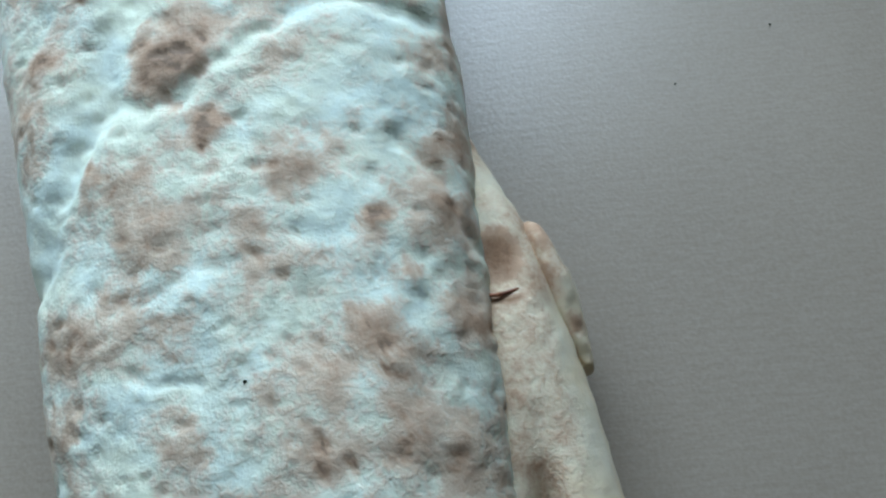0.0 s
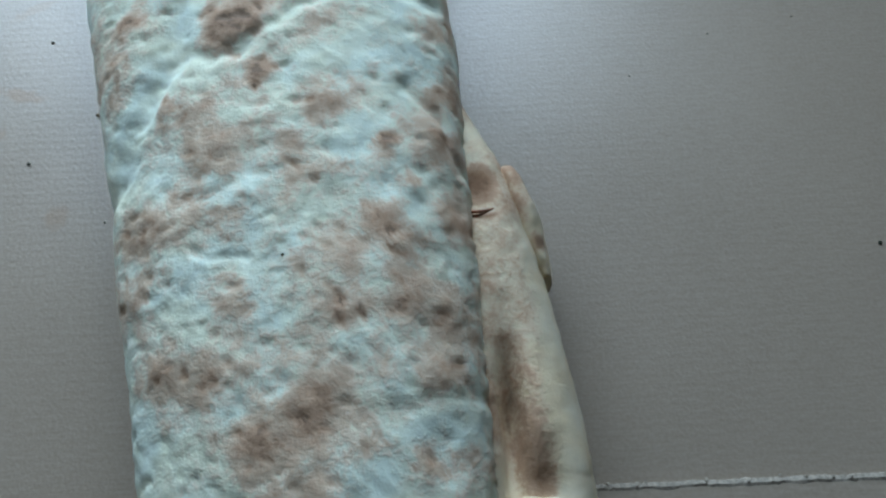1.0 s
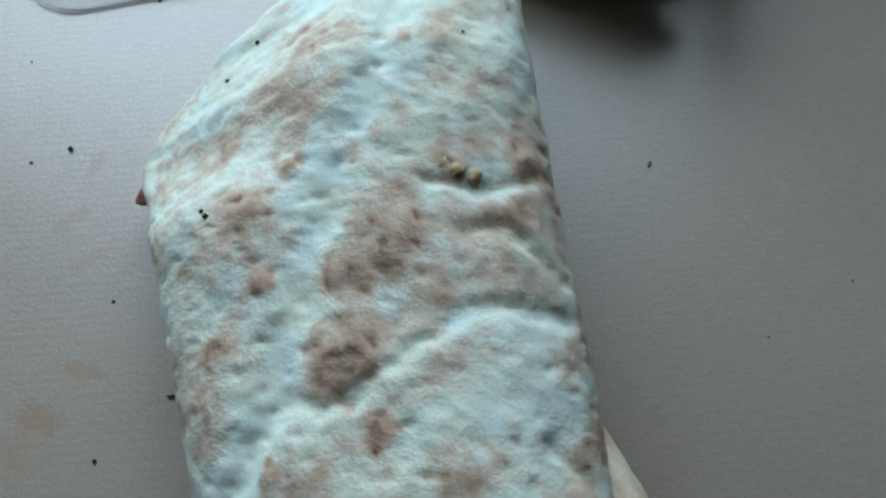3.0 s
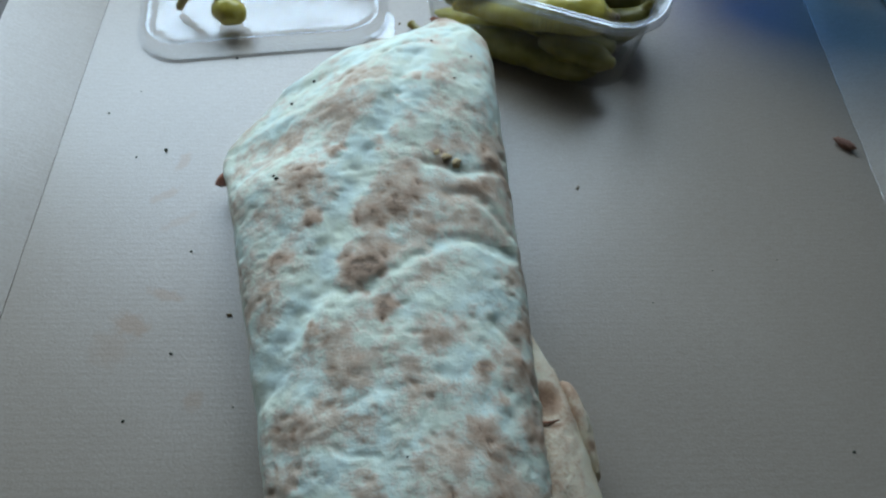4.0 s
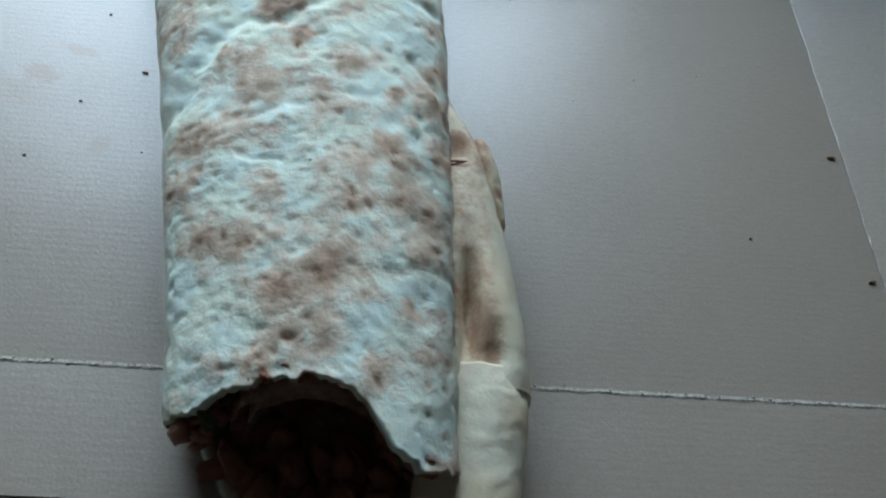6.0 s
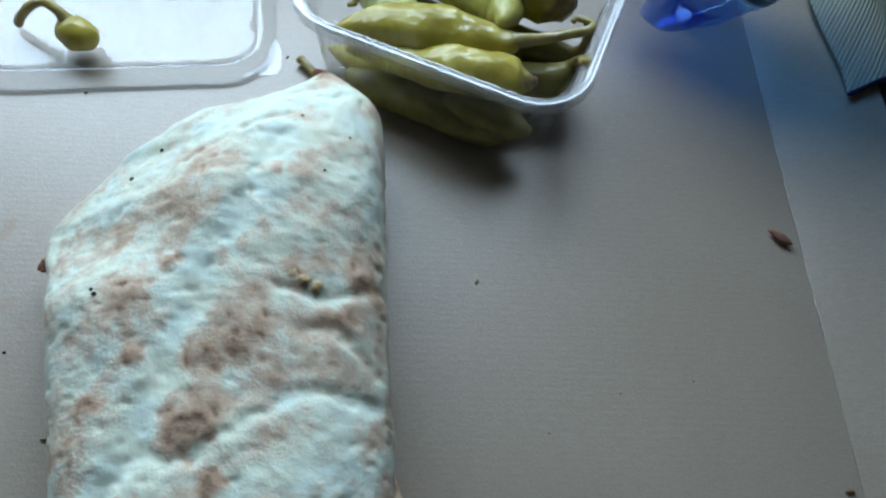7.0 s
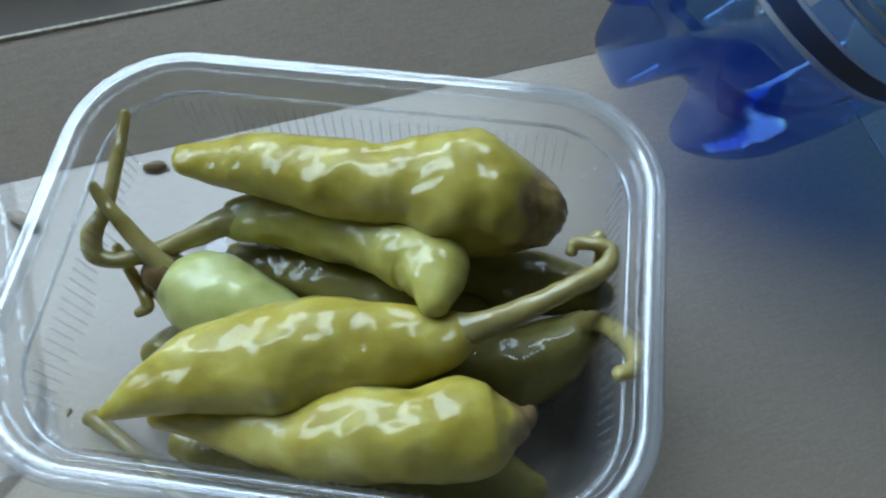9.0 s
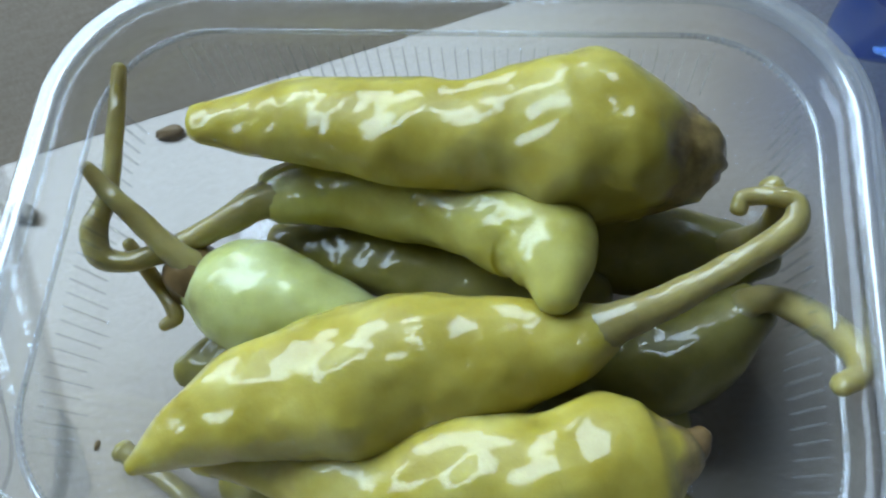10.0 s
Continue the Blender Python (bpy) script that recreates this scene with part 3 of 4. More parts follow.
def from_line(x, y, line):
    best = np.full(len(x), 9.0)
    for (ax, ay), (bx, by) in zip(line[:-1], line[1:]):
        dx, dy = bx - ax, by - ay
        k = np.clip(((x - ax) * dx + (y - ay) * dy) / (dx * dx + dy * dy), 0, 1)
        best = np.minimum(best, np.hypot(x - ax - k * dx, y - ay - k * dy))
    return best


def toast_at(x, y, z):
    v, tan = np.zeros(len(x)), np.zeros(len(x))
    warp = np.array([noise.noise_vector(Vector((a * 150, b * 150, 3))) + 0.5 * noise.noise_vector(Vector((a * 420, b * 420, 8))) for a, b in zip(x, y)])
    xx, yy = x + warp[:, 0] * 0.0042, y + warp[:, 1] * 0.0042
    for cx, cy, r, k in (*TOAST_BACK, *TOAST_MID, *TOAST_FRONT):
        q = ((xx - cx) ** 2 + (yy - cy) ** 2) / (r * 0.00115) ** 2
        v = np.maximum(v, k * np.exp(-q ** 1.6))
        tan = np.maximum(tan, min(1, 1.35 * k) * np.exp(-(q / 2.6) ** 1.5))
    soft = np.array([noise.noise(Vector(((a + 0.6 * b) * 42, (b - 0.6 * a) * 74, c * 50))) for a, b, c in zip(x, y, z)])
    fine = np.array([noise.noise(Vector((a * 210, b * 210, c * 210))) for a, b, c in zip(x, y, z)])
    # small dark blisters sit inside the tan patches
    dots = np.clip(np.array([noise.noise(Vector((a * 330 + 9, b * 330, 1))) for a, b in zip(x, y)]) - 0.18, 0, 1) * np.clip(tan - 0.3, 0, 1)
    edge = np.clip((x - lerp_list(RIGHT, y) + 0.016) / 0.014, 0, 1) * np.clip((z - 0.012) / 0.01, 0, 1)
    v = v * 0.30 + 0.17 * tan + 0.275 + 0.28 * soft + 0.17 * fine + 0.10 * edge + 1.2 * dots + 0.06 * np.clip((y - 0.06) / 0.03, 0, 1) * np.clip((0.175 - y) / 0.02, 0, 1)
    v -= 0.34 * np.exp(-(from_line(x, y, CREASES[0][0]) / 0.0055) ** 2) + 0.22 * np.exp(-(from_line(x, y, CREASES[1][0]) / 0.0035) ** 2)
    return np.clip(v, 0, 1.1)


def with_toast(me, values):
    at = me.attributes.new("toast", "FLOAT", "POINT")
    at.data.foreach_set("value", np.asarray(values, np.float32))
    return me


def wrap_mesh():
    nu, nv = 240, 320
    u, h = arc_section(3.0, nu)
    side = np.clip((h + 0.35) / 0.7, 0, 1)
    x0, _ = wrap_surface(np.full(nu, -0.08), u, h)
    front = lerp_list(BITE, x0) * side + (1 - side) * (-0.070 - 0.036 * np.clip(1 - ((x0 + 0.016) / 0.038) ** 2, 0, 1))
    front = front + np.array([0.0018 * noise.noise(Vector((a * 240, b * 240, 0))) + 0.0014 * noise.noise(Vector((a * 420, b * 420, 2))) for a, b in zip(x0, h * 0.03)])
    t = np.linspace(0, 1, nv)
    t = np.where(t > 0.85, 0.85 + 0.15 * np.sin((t - 0.85) / 0.15 * np.pi / 2), t)
    rows = []
    for k in t:
        y = front + (0.2385 - front) * k
        x, z = wrap_surface(y, u, h)
        rows.append(np.stack([x, y, z], 1))
    g = np.array(rows)
    p = g.reshape(-1, 3)
    xl, xr = lerp_list(LEFT, p[:, 1]), lerp_list(RIGHT, p[:, 1])
    mid = np.stack([(xl + xr) / 2, p[:, 1], np.full(len(p), 0.022)], 1)
    out = p - mid
    out[:, 0] *= 0.35
    out /= np.linalg.norm(out, axis=1)[:, None] + 1e-9
    d = np.zeros(len(p))
    top = np.clip((p[:, 2] - 0.018) / 0.012, 0, 1)
    stray = np.array([noise.noise_vector(Vector((a * 130, b * 130, 5))) for a, b in p[:, :2]])
    flat = p[:, :2] + stray[:, :2] * 0.0022
    for line, width, depth in CREASES:
        best = np.full(len(p), 9.0)
        best_s = np.zeros(len(p))
        for a, b in zip(line[:-1], line[1:]):
            a, b = np.array(a), np.array(b)
            ab = b - a
            s = np.clip(((flat - a) @ ab) / (ab @ ab), 0, 1)
            off = flat - (a + s[:, None] * ab)
            dist = np.hypot(off[:, 0], off[:, 1])
            sg = np.sign(ab[0] * off[:, 1] - ab[1] * off[:, 0])
            near = dist < best
            best, best_s = np.where(near, dist, best), np.where(near, sg * dist, best_s)
        d -= top * depth * (np.exp(-(best / width) ** 2) - 0.16 * np.exp(-((best_s + 1.9 * width) / (1.6 * width)) ** 2) * (best < 4 * width))
    pits = np.clip(np.array([noise.noise(Vector((a * 330 + 9, b * 330, 1))) for a, b in p[:, :2]]) - 0.22, 0, 1) * top
    d -= 0.0016 * pits
    lumps = np.array([noise.noise(Vector(q) * 62) * 0.0011 + noise.noise(Vector(q) * 170 + Vector((7, 0, 0))) * 0.00045 + noise.noise(Vector((q[0] * 300 + q[1] * 110, q[1] * 300 - q[0] * 110, q[2] * 260))) * 0.00028 for q in p])
    # raised blisters where the bread is toasted
    blister = np.zeros(len(p))
    for cx, cy, r, k in (*TOAST_BACK, *TOAST_MID, *TOAST_FRONT):
        blister += 0.0009 * k * np.exp(-((p[:, 0] - cx) ** 2 + (p[:, 1] - cy) ** 2) / (r * 0.0011) ** 2)
    p = p + out * (d + lumps + top * np.minimum(blister, 0.0014))[:, None]
    p[:, 2] = np.maximum(p[:, 2], 0.0008)
    outer = p.reshape(nv, nu, 3)
    inner = []
    for k in range(14):
        y = front + 0.0005 + k * 0.006
        x, z = wrap_surface(y, u, h, 0.0034, 0.0004)
        inner.append(np.stack([x, y, z], 1))
    rows = np.concatenate([np.array(inner)[::-1], outer])
    me = grid_mesh("bread", rows, True, (True, True))
    q = rows.reshape(-1, 3)
    v = toast_at(q[:, 0], q[:, 1], q[:, 2])
    # inner shell at its deep brown: the hollow's shade put into the colour
    v[:13 * nu] = 1.0
    return with_toast(me, v)


wrap = thing("wrap", "half-eaten flatbread wrap with toasted brown blisters, lying in the cardboard box", "food")
mesh_part("bread", wrap_mesh(), M_BREAD, wrap, "pale flatbread with brown toasted spots")


def fold_mesh(name, rows_, ring=56, along=120, toast=0.35, spots=(), dents=()):
    """A bread roll lying along y: rows (y, outer x, half width, height)."""
    p = smooth_path(rows_, along)
    u, h = arc_section(2.3, ring)
    rows = []
    for y, xo, hw, top in p:
        x = xo - hw + hw * u
        z = np.where(h > 0, top * 0.45 + top * 0.55 * h, top * 0.45 + (top * 0.45 - 0.001) * h)
        line = []
        for a, b in zip(x, z):
            q = Vector((a, y, b))
            w = 0.0006 * noise.noise(q * 70) + 0.0003 * noise.noise(q * 260)
            dip = sum(k * math.exp(-((a - cx) / rx) ** 2 - ((y - cy) / ry) ** 2) for cx, cy, rx, ry, k in dents) if b > top * 0.4 else 0.0
            line.append((a + w, y + 0.0015 * noise.noise(q * 120), b + w - dip))
        rows.append(line)
    me = grid_mesh(name, rows, True, (True, True))
    q = np.array(rows).reshape(-1, 3)
    v = toast + 0.28 * np.array([noise.noise(Vector(k) * 80) for k in q])
    for cx, cy, rx, ry, k in spots:
        v = np.maximum(v, k * np.exp(-(((q[:, 0] - cx) / rx) ** 2 + ((q[:, 1] - cy) / ry) ** 2) ** 1.3))
    v -= 0.30 * np.clip((q[:, 0] - p[:, 1].mean() + 0.006) / 0.008, 0, 1)
    return with_toast(me, np.clip(v, 0, 1.2))


FOLD = ((0.073, 0.0262, 0.0035, 0.024), (0.058, 0.0325, 0.008, 0.030), (0.042, 0.0390, 0.012, 0.0345), (0.022, 0.0440, 0.0155, 0.0365), (-0.010, 0.0505, 0.0185, 0.0365), (-0.040, 0.0550, 0.019, 0.036), (-0.0575, 0.0565, 0.019, 0.034))
mesh_part("bread_fold", fold_mesh("bread_fold", FOLD, spots=((0.029, 0.036, 0.0065, 0.009, 0.85), (0.041, -0.047, 0.0060, 0.0090, 0.72), (0.040, -0.038, 0.009, 0.022, 0.62), (0.022, 0.005, 0.006, 0.022, 0.6), (0.026, -0.03, 0.006, 0.02, 0.6), (0.028, 0.0255, 0.006, 0.0007, 1.2)), dents=((0.0335, -0.034, 0.0030, 0.020, 0.013), (0.041, -0.048, 0.0060, 0.0090, 0.0045), (0.046, -0.0575, 0.02, 0.004, 0.0015), (0.027, 0.034, 0.006, 0.008, 0.002))), M_CRUST, wrap, "tan folded edge of the flatbread with a crack")
END = ((-0.050, 0.0545, 0.0175, 0.0320), (-0.062, 0.0550, 0.0180, 0.0328), (-0.085, 0.0525, 0.0175, 0.0315), (-0.112, 0.0485, 0.0165, 0.030))
mesh_part("bread_fold", fold_mesh("bread_fold", END, along=60, toast=0.12), M_CRUST, wrap, "pale inner layer of the folded edge")
TORN = ((0.047, 0.0395, 0.0022, 0.024), (0.042, 0.0430, 0.0042, 0.030), (0.030, 0.0475, 0.0050, 0.029), (0.020, 0.0490, 0.0042, 0.026), (0.012, 0.0495, 0.0022, 0.022))
mesh_part("torn_edge", fold_mesh("torn_edge", TORN, ring=28, along=50, toast=0.40, spots=((0.046, 0.021, 0.004, 0.005, 0.7),)), M_CRUST, wrap, "torn bread edge with a brown rim")
me = tube("crack", ((0.0235, 0.0262, 0.0362, 0.0004), (0.0275, 0.0262, 0.0366, 0.0005), (0.0315, 0.0272, 0.0355, 0.0003), (0.0335, 0.0280, 0.0345, 0.0002)), 24, 8, 0.5, 700)
mesh_part("crack", me, M_MEAT, wrap, "dark crack across the folded edge")

# the second layer of bread, the filling in the bitten end and near-black lumps for its shade
rows = []
for k, y in enumerate((-0.0745, -0.074, -0.071, -0.066, -0.058, -0.042, -0.042, -0.058, -0.066, -0.071, -0.0745)):
    r = 1.0 if k < 6 else 0.80
    line = []
    for j in range(64):
        a = 2 * math.pi * j / 64
        q = Vector((math.cos(a) * 3, math.sin(a) * 3, y * 60))
        w = 1 + 0.06 * noise.noise(q) + 0.03 * noise.noise(q * 3)
        fy = (0.007 * max(0, math.sin(a)) + 0.018 * max(0, -math.sin(a))) * max(0, 1 - abs(y + 0.0745) / 0.03)
        line.append((-0.014 + 0.0255 * r * w * math.cos(a), y + fy + 0.0015 * noise.noise(q * 2), 0.0225 + 0.0195 * r * w * math.sin(a)))
    rows.append(line)
me = grid_mesh("inner_bread", rows)
mesh_part("inner_bread", me, M_CRUMB, wrap, "brownish inner layer of rolled bread")


def lump_mesh(name, seed, squash=(1, 0.7, 0.6)):
    bm = bmesh.new()
    bmesh.ops.create_icosphere(bm, subdivisions=3, radius=1)
    for v in bm.verts:
        q = v.co + Vector((seed * 7.3, seed, 0))
        v.co *= 1 + 0.45 * noise.noise(q * 1.4) + 0.22 * noise.noise(q * 3.4)
        v.co = Vector((v.co.x * squash[0], v.co.y * squash[1], v.co.z * squash[2]))
    me = bpy.data.meshes.new(name)
    bm.to_mesh(me)
    bm.free()
    return me


MEATS = [lump_mesh("meat_piece", s, q) for s, q in ((1, (1, 0.7, 0.5)), (2, (1, 0.5, 0.6)), (3, (0.9, 0.8, 0.4)), (4, (1.1, 0.6, 0.7)))]
SALAD = [lump_mesh("salad_piece", s, (1, 0.9, 0.2)) for s in (5, 6)]
rnd = random.Random(11)
for i in range(110):
    k = rnd.random()
    s = rnd.uniform(0.0026, 0.0050)
    if i < 26:
        x, z, dy = rnd.uniform(-0.055, -0.036), rnd.uniform(0.014, 0.034), rnd.uniform(-0.002, 0.006)
    elif i < 46:
        x = rnd.uniform(-0.036, 0.001)
        z, dy, s = 0.0445 - 9 * (x + 0.014) ** 2 + rnd.uniform(-0.0015, 0.0025), rnd.uniform(0.001, 0.006), s * 0.8
    elif i < 64:
        x, z, dy = rnd.uniform(0.006, 0.024), rnd.uniform(0.014, 0.042), rnd.uniform(0.003, 0.010)
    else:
        # lumps added over the hollow's floor, coloured near black to stand for its shade
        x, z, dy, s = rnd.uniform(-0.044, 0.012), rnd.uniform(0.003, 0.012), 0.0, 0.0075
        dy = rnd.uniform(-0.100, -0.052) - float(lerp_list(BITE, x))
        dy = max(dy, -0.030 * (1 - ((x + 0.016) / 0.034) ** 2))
    green = k > 0.86 and i < 64
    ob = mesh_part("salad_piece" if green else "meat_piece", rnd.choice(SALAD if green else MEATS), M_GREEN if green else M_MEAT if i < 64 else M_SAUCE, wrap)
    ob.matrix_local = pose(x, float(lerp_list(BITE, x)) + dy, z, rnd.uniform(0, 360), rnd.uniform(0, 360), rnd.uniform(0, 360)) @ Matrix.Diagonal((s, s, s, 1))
ob = mesh_part("meat_piece", MEATS[2], M_CRUMBLE, wrap, "dark scrap of filling at the closed tip")
ob.matrix_local = pose(-0.0100, 0.2372, 0.0385, 0, 8, -14) @ Matrix.Diagonal((0.0055, 0.0022, 0.0034, 1))
ob = mesh_part("meat_piece", MEATS[0], M_MEAT, wrap, "brown scrap of meat at the folded corner")
ob.matrix_local = pose(-0.1135, 0.1555, 0.011, 20, 10, 60) @ Matrix.Diagonal((0.0042, 0.004, 0.0045, 1))

# the clear tub
TUB = pose(0.0489, 0.2779, 0.0, 0, 0, -22.0)
RIM_Z, RIM_A, RIM_B, RIM_R = 0.056, 0.0690, 0.0510, 0.027


def round_rect(a, b, r, count=96):
    """A rounded rectangle with half sides a and b."""
    out, per = [], count // 4
    for q, (sx, sy) in enumerate(((1, 1), (-1, 1), (-1, -1), (1, -1))):
        for j in range(per):
            t = radians(90 * q + 90 * j / (per - 1))
            out.append((sx * (a - r) + r * math.cos(t), sy * (b - r) + r * math.sin(t)))
    return out


def shell(levels, count=96):
    """Rounded rectangles stacked: (inset, z, corner)."""
    rows = []
    for inset, z, r in levels:
        line = []
        for j, (x, y) in enumerate(round_rect(RIM_A - inset, RIM_B - inset, r, count)):
            line.append((x, y, z))
        rows.append(line)
    return rows


tub = thing("plastic_tub", "clear rectangular plastic tub of pickled peppers, open, in the box", "food container", TUB)
levels = [(0.0045, RIM_Z - 0.002, 0.0225), (0.0055, RIM_Z - 0.006, 0.0220), (0.0060, RIM_Z - 0.0075, 0.0215), (0.0072, RIM_Z - 0.0085, 0.0210)]
for k in range(1, 13):
    f = k / 12
    levels.append((0.0072 + 0.0050 * f, RIM_Z - 0.0085 - (RIM_Z - 0.0125) * f, 0.0210 - 0.003 * f))
levels += [(0.0135, 0.0021, 0.017), (0.0160, 0.0013, 0.016), (0.0200, 0.0012, 0.014), (0.0225, 0.0024, 0.0125), (0.0300, 0.0024, 0.010), (0.0400, 0.0024, 0.006)]
rows = np.array(shell(levels, 240))
for i in range(3, 17):
    for j in range(240):
        if 5 <= i <= 11 and j % 4 < 2:
            x, y, z = rows[i, j]
            k = 0.00035
            rows[i, j, :2] -= np.array([x, y]) / math.hypot(x, y) * k
inner = rows.copy()
inner[:, :, :2] *= 1 - 0.0007 / 0.05
inner[:, :, 2] += 0.0004
me = grid_mesh("body", np.concatenate([inner[::-1], rows]), True, (True, True))
mesh_part("body", me, M_TUB, tub, "clear ribbed plastic body")
bm = bmesh.new()
rnd = random.Random(8)
for wall in range(4):
    along, across = ((RIM_A, RIM_B), (RIM_B, RIM_A))[wall % 2]
    turn = Matrix.Rotation(radians(90 * wall), 4, "Z")
    count = int((2 * along - 0.036) / 0.0024)
    for k in range(count):
        t = -along + 0.018 + k * 0.0024
        z1 = RIM_Z - 0.0105
        z0 = z1 - rnd.uniform(0.009, 0.013)
        lean = Matrix.Translation((t, across - 0.0080, z1)) @ Matrix.Rotation(radians(-6), 4, "X")
        box(bm, (-0.00010, -0.0006, z0 - z1), (0.00010, 0.0001, 0), 0, turn @ lean)
part("rib", bm, M_RIB, tub, "fine moulded ribs", smooth=False)["kind"] = "stuff"
bm = bmesh.new()
ledge = round_rect(RIM_A - 0.0068, RIM_B - 0.0068, 0.0213, 240)
for k, (x, y) in enumerate(ledge):
    if k % 2 == 0:
        bmesh.ops.create_icosphere(bm, subdivisions=1, radius=0.00045, matrix=Matrix.Translation((x, y, RIM_Z - 0.0080)))
part("bead", bm, M_RIM, tub, "row of moulded beads under the rim")["kind"] = "stuff"
prof = ((0.0045, -0.002), (0.0042, -0.0004), (0.0034, 0.0002), (0.0026, -0.0004), (0.0020, -0.0006), (0.0012, 0.0), (0.0004, -0.0004), (-0.0002, -0.0016), (-0.0003, -0.0046), (0.0003, -0.0048), (0.0006, -0.0020), (0.0014, -0.0012), (0.0034, -0.0012), (0.0040, -0.0022))
rows = shell([(i, RIM_Z + z, RIM_R - i) for i, z in prof], 240)
me = grid_mesh("rim", np.array(rows + [rows[0]]))
mesh_part("rim", me, M_RIM, tub, "shiny rolled plastic rim")
prof = ((0.0062, -0.0078), (0.0066, -0.0074), (0.0071, -0.0078), (0.0071, -0.0083), (0.0066, -0.0084))
rows = shell([(i, RIM_Z + z, RIM_R - i) for i, z in prof], 240)
mesh_part("ledge", grid_mesh("ledge", np.array(rows + [rows[0]])), M_RIM, tub, "moulded inner ledge below the rim")
bm = bmesh.new()
for k in range(9):
    box(bm, (0.0490, -0.014 + k * 0.0016, 0.0030), (0.0530, -0.0134 + k * 0.0016, 0.0036), 0.0002)
part("moulded_mark", bm, M_RIM, tub, "moulded lines in the bottom", smooth=False)


# peppers
def pepper(label, body, material, stems=(), calyx=None, lump=0.16, seed=0.0, flat=0.95, group="peppers in the tub", freq=75, scar=0.0):
    base = Vector(body[len(body) // 2][:3])
    ob = thing("pickled_pepper", label, "pepper", Matrix.Translation((base.x, base.y, 0)), group)
    inv = Matrix.Translation((-base.x, -base.y, 0))

    def add(name, pts, m, **kw):
        me = tube(name, pts, **kw)
        if name == "flesh":
            end, back = Vector(body[-1][:3]), Vector(body[-2][:3])
            way = (end - back).normalized()
            worn = []
            for v in me.vertices:
                d = (v.co - end).dot(way) + scar
                worn.append(smoothstep(-0.004, 0.004, d + 0.004 * noise.noise(v.co * 130)) if scar else 0.0)
                if worn[-1] > 0:
                    v.co += way * worn[-1] * 0.0012 * noise.noise(v.co * 420) - (v.co - end - way * (v.co - end).dot(way)) * 0.06 * worn[-1]
            at = me.attributes.new("scar", "FLOAT", "POINT")
            at.data.foreach_set("value", np.array(worn, np.float32))
        me.transform(inv)
        return mesh_part(name, me, m, ob)

    add("flesh", body, material, count=76, ring=40, lump=lump, freq=freq, seed=seed, flat=flat)
    for s in stems:
        add("stem", s, M_STEM, count=40, ring=14, lump=0.14, freq=260, seed=seed + 2)
    if calyx:
        add("calyx", calyx, M_CALYX, count=14, ring=24, lump=0.08, freq=200, seed=seed + 4)
    return ob


pepper("glossy yellow-green pickled pepper lying on top of the pile", ((0.0185, 0.3190, 0.045, 0.0036), (0.027, 0.3155, 0.045, 0.0060), (0.039, 0.3105, 0.046, 0.0086), (0.051, 0.304, 0.047, 0.0092), (0.063, 0.2985, 0.047, 0.0098), (0.074, 0.2945, 0.046, 0.0134), (0.083, 0.2910, 0.045, 0.0142), (0.0915, 0.2870, 0.044, 0.0128), (0.0965, 0.2845, 0.0435, 0.0100)),
       M_YELLOW, calyx=((0.0968, 0.2844, 0.0435, 0.0082), (0.0982, 0.2837, 0.0433, 0.0066), (0.0990, 0.2833, 0.0432, 0.0034)), lump=0.20, seed=1.0, scar=0.0035)
pepper("long glossy olive-yellow pickled pepper with a bent stem", ((-0.008, 0.2645, 0.036, 0.0016), (0.003, 0.2665, 0.037, 0.0064), (0.015, 0.268, 0.038, 0.0098), (0.030, 0.266, 0.038, 0.0124), (0.044, 0.2645, 0.038, 0.0122), (0.056, 0.2625, 0.038, 0.0106), (0.066, 0.261, 0.039, 0.0076), (0.073, 0.261, 0.040, 0.0048)),
       M_YELLOW, stems=(((0.070, 0.261, 0.040, 0.0050), (0.076, 0.261, 0.0415, 0.0036), (0.085, 0.2615, 0.043, 0.0027), (0.096, 0.263, 0.045, 0.0024), (0.106, 0.2655, 0.046, 0.0022), (0.1090, 0.2690, 0.046, 0.0018), (0.1065, 0.2715, 0.046, 0.0016), (0.102, 0.273, 0.0455, 0.0015), (0.1005, 0.2715, 0.045, 0.0014)),), seed=3.0)
pepper("yellow pickled pepper with a thick brown-tipped end beside the tub wall", ((0.000, 0.2640, 0.026, 0.0030), (0.014, 0.2580, 0.029, 0.0054), (0.028, 0.2515, 0.033, 0.0080), (0.043, 0.2460, 0.0375, 0.0098), (0.057, 0.2425, 0.0395, 0.0108), (0.066, 0.2410, 0.040, 0.0108), (0.073, 0.2395, 0.039, 0.0090), (0.0775, 0.2390, 0.039, 0.0052)),
       M_YELLOW, calyx=((0.0785, 0.2392, 0.0390, 0.0034), (0.0808, 0.2400, 0.0393, 0.0026), (0.0822, 0.2407, 0.0395, 0.0016)), lump=0.18, seed=5.0, scar=0.0015)
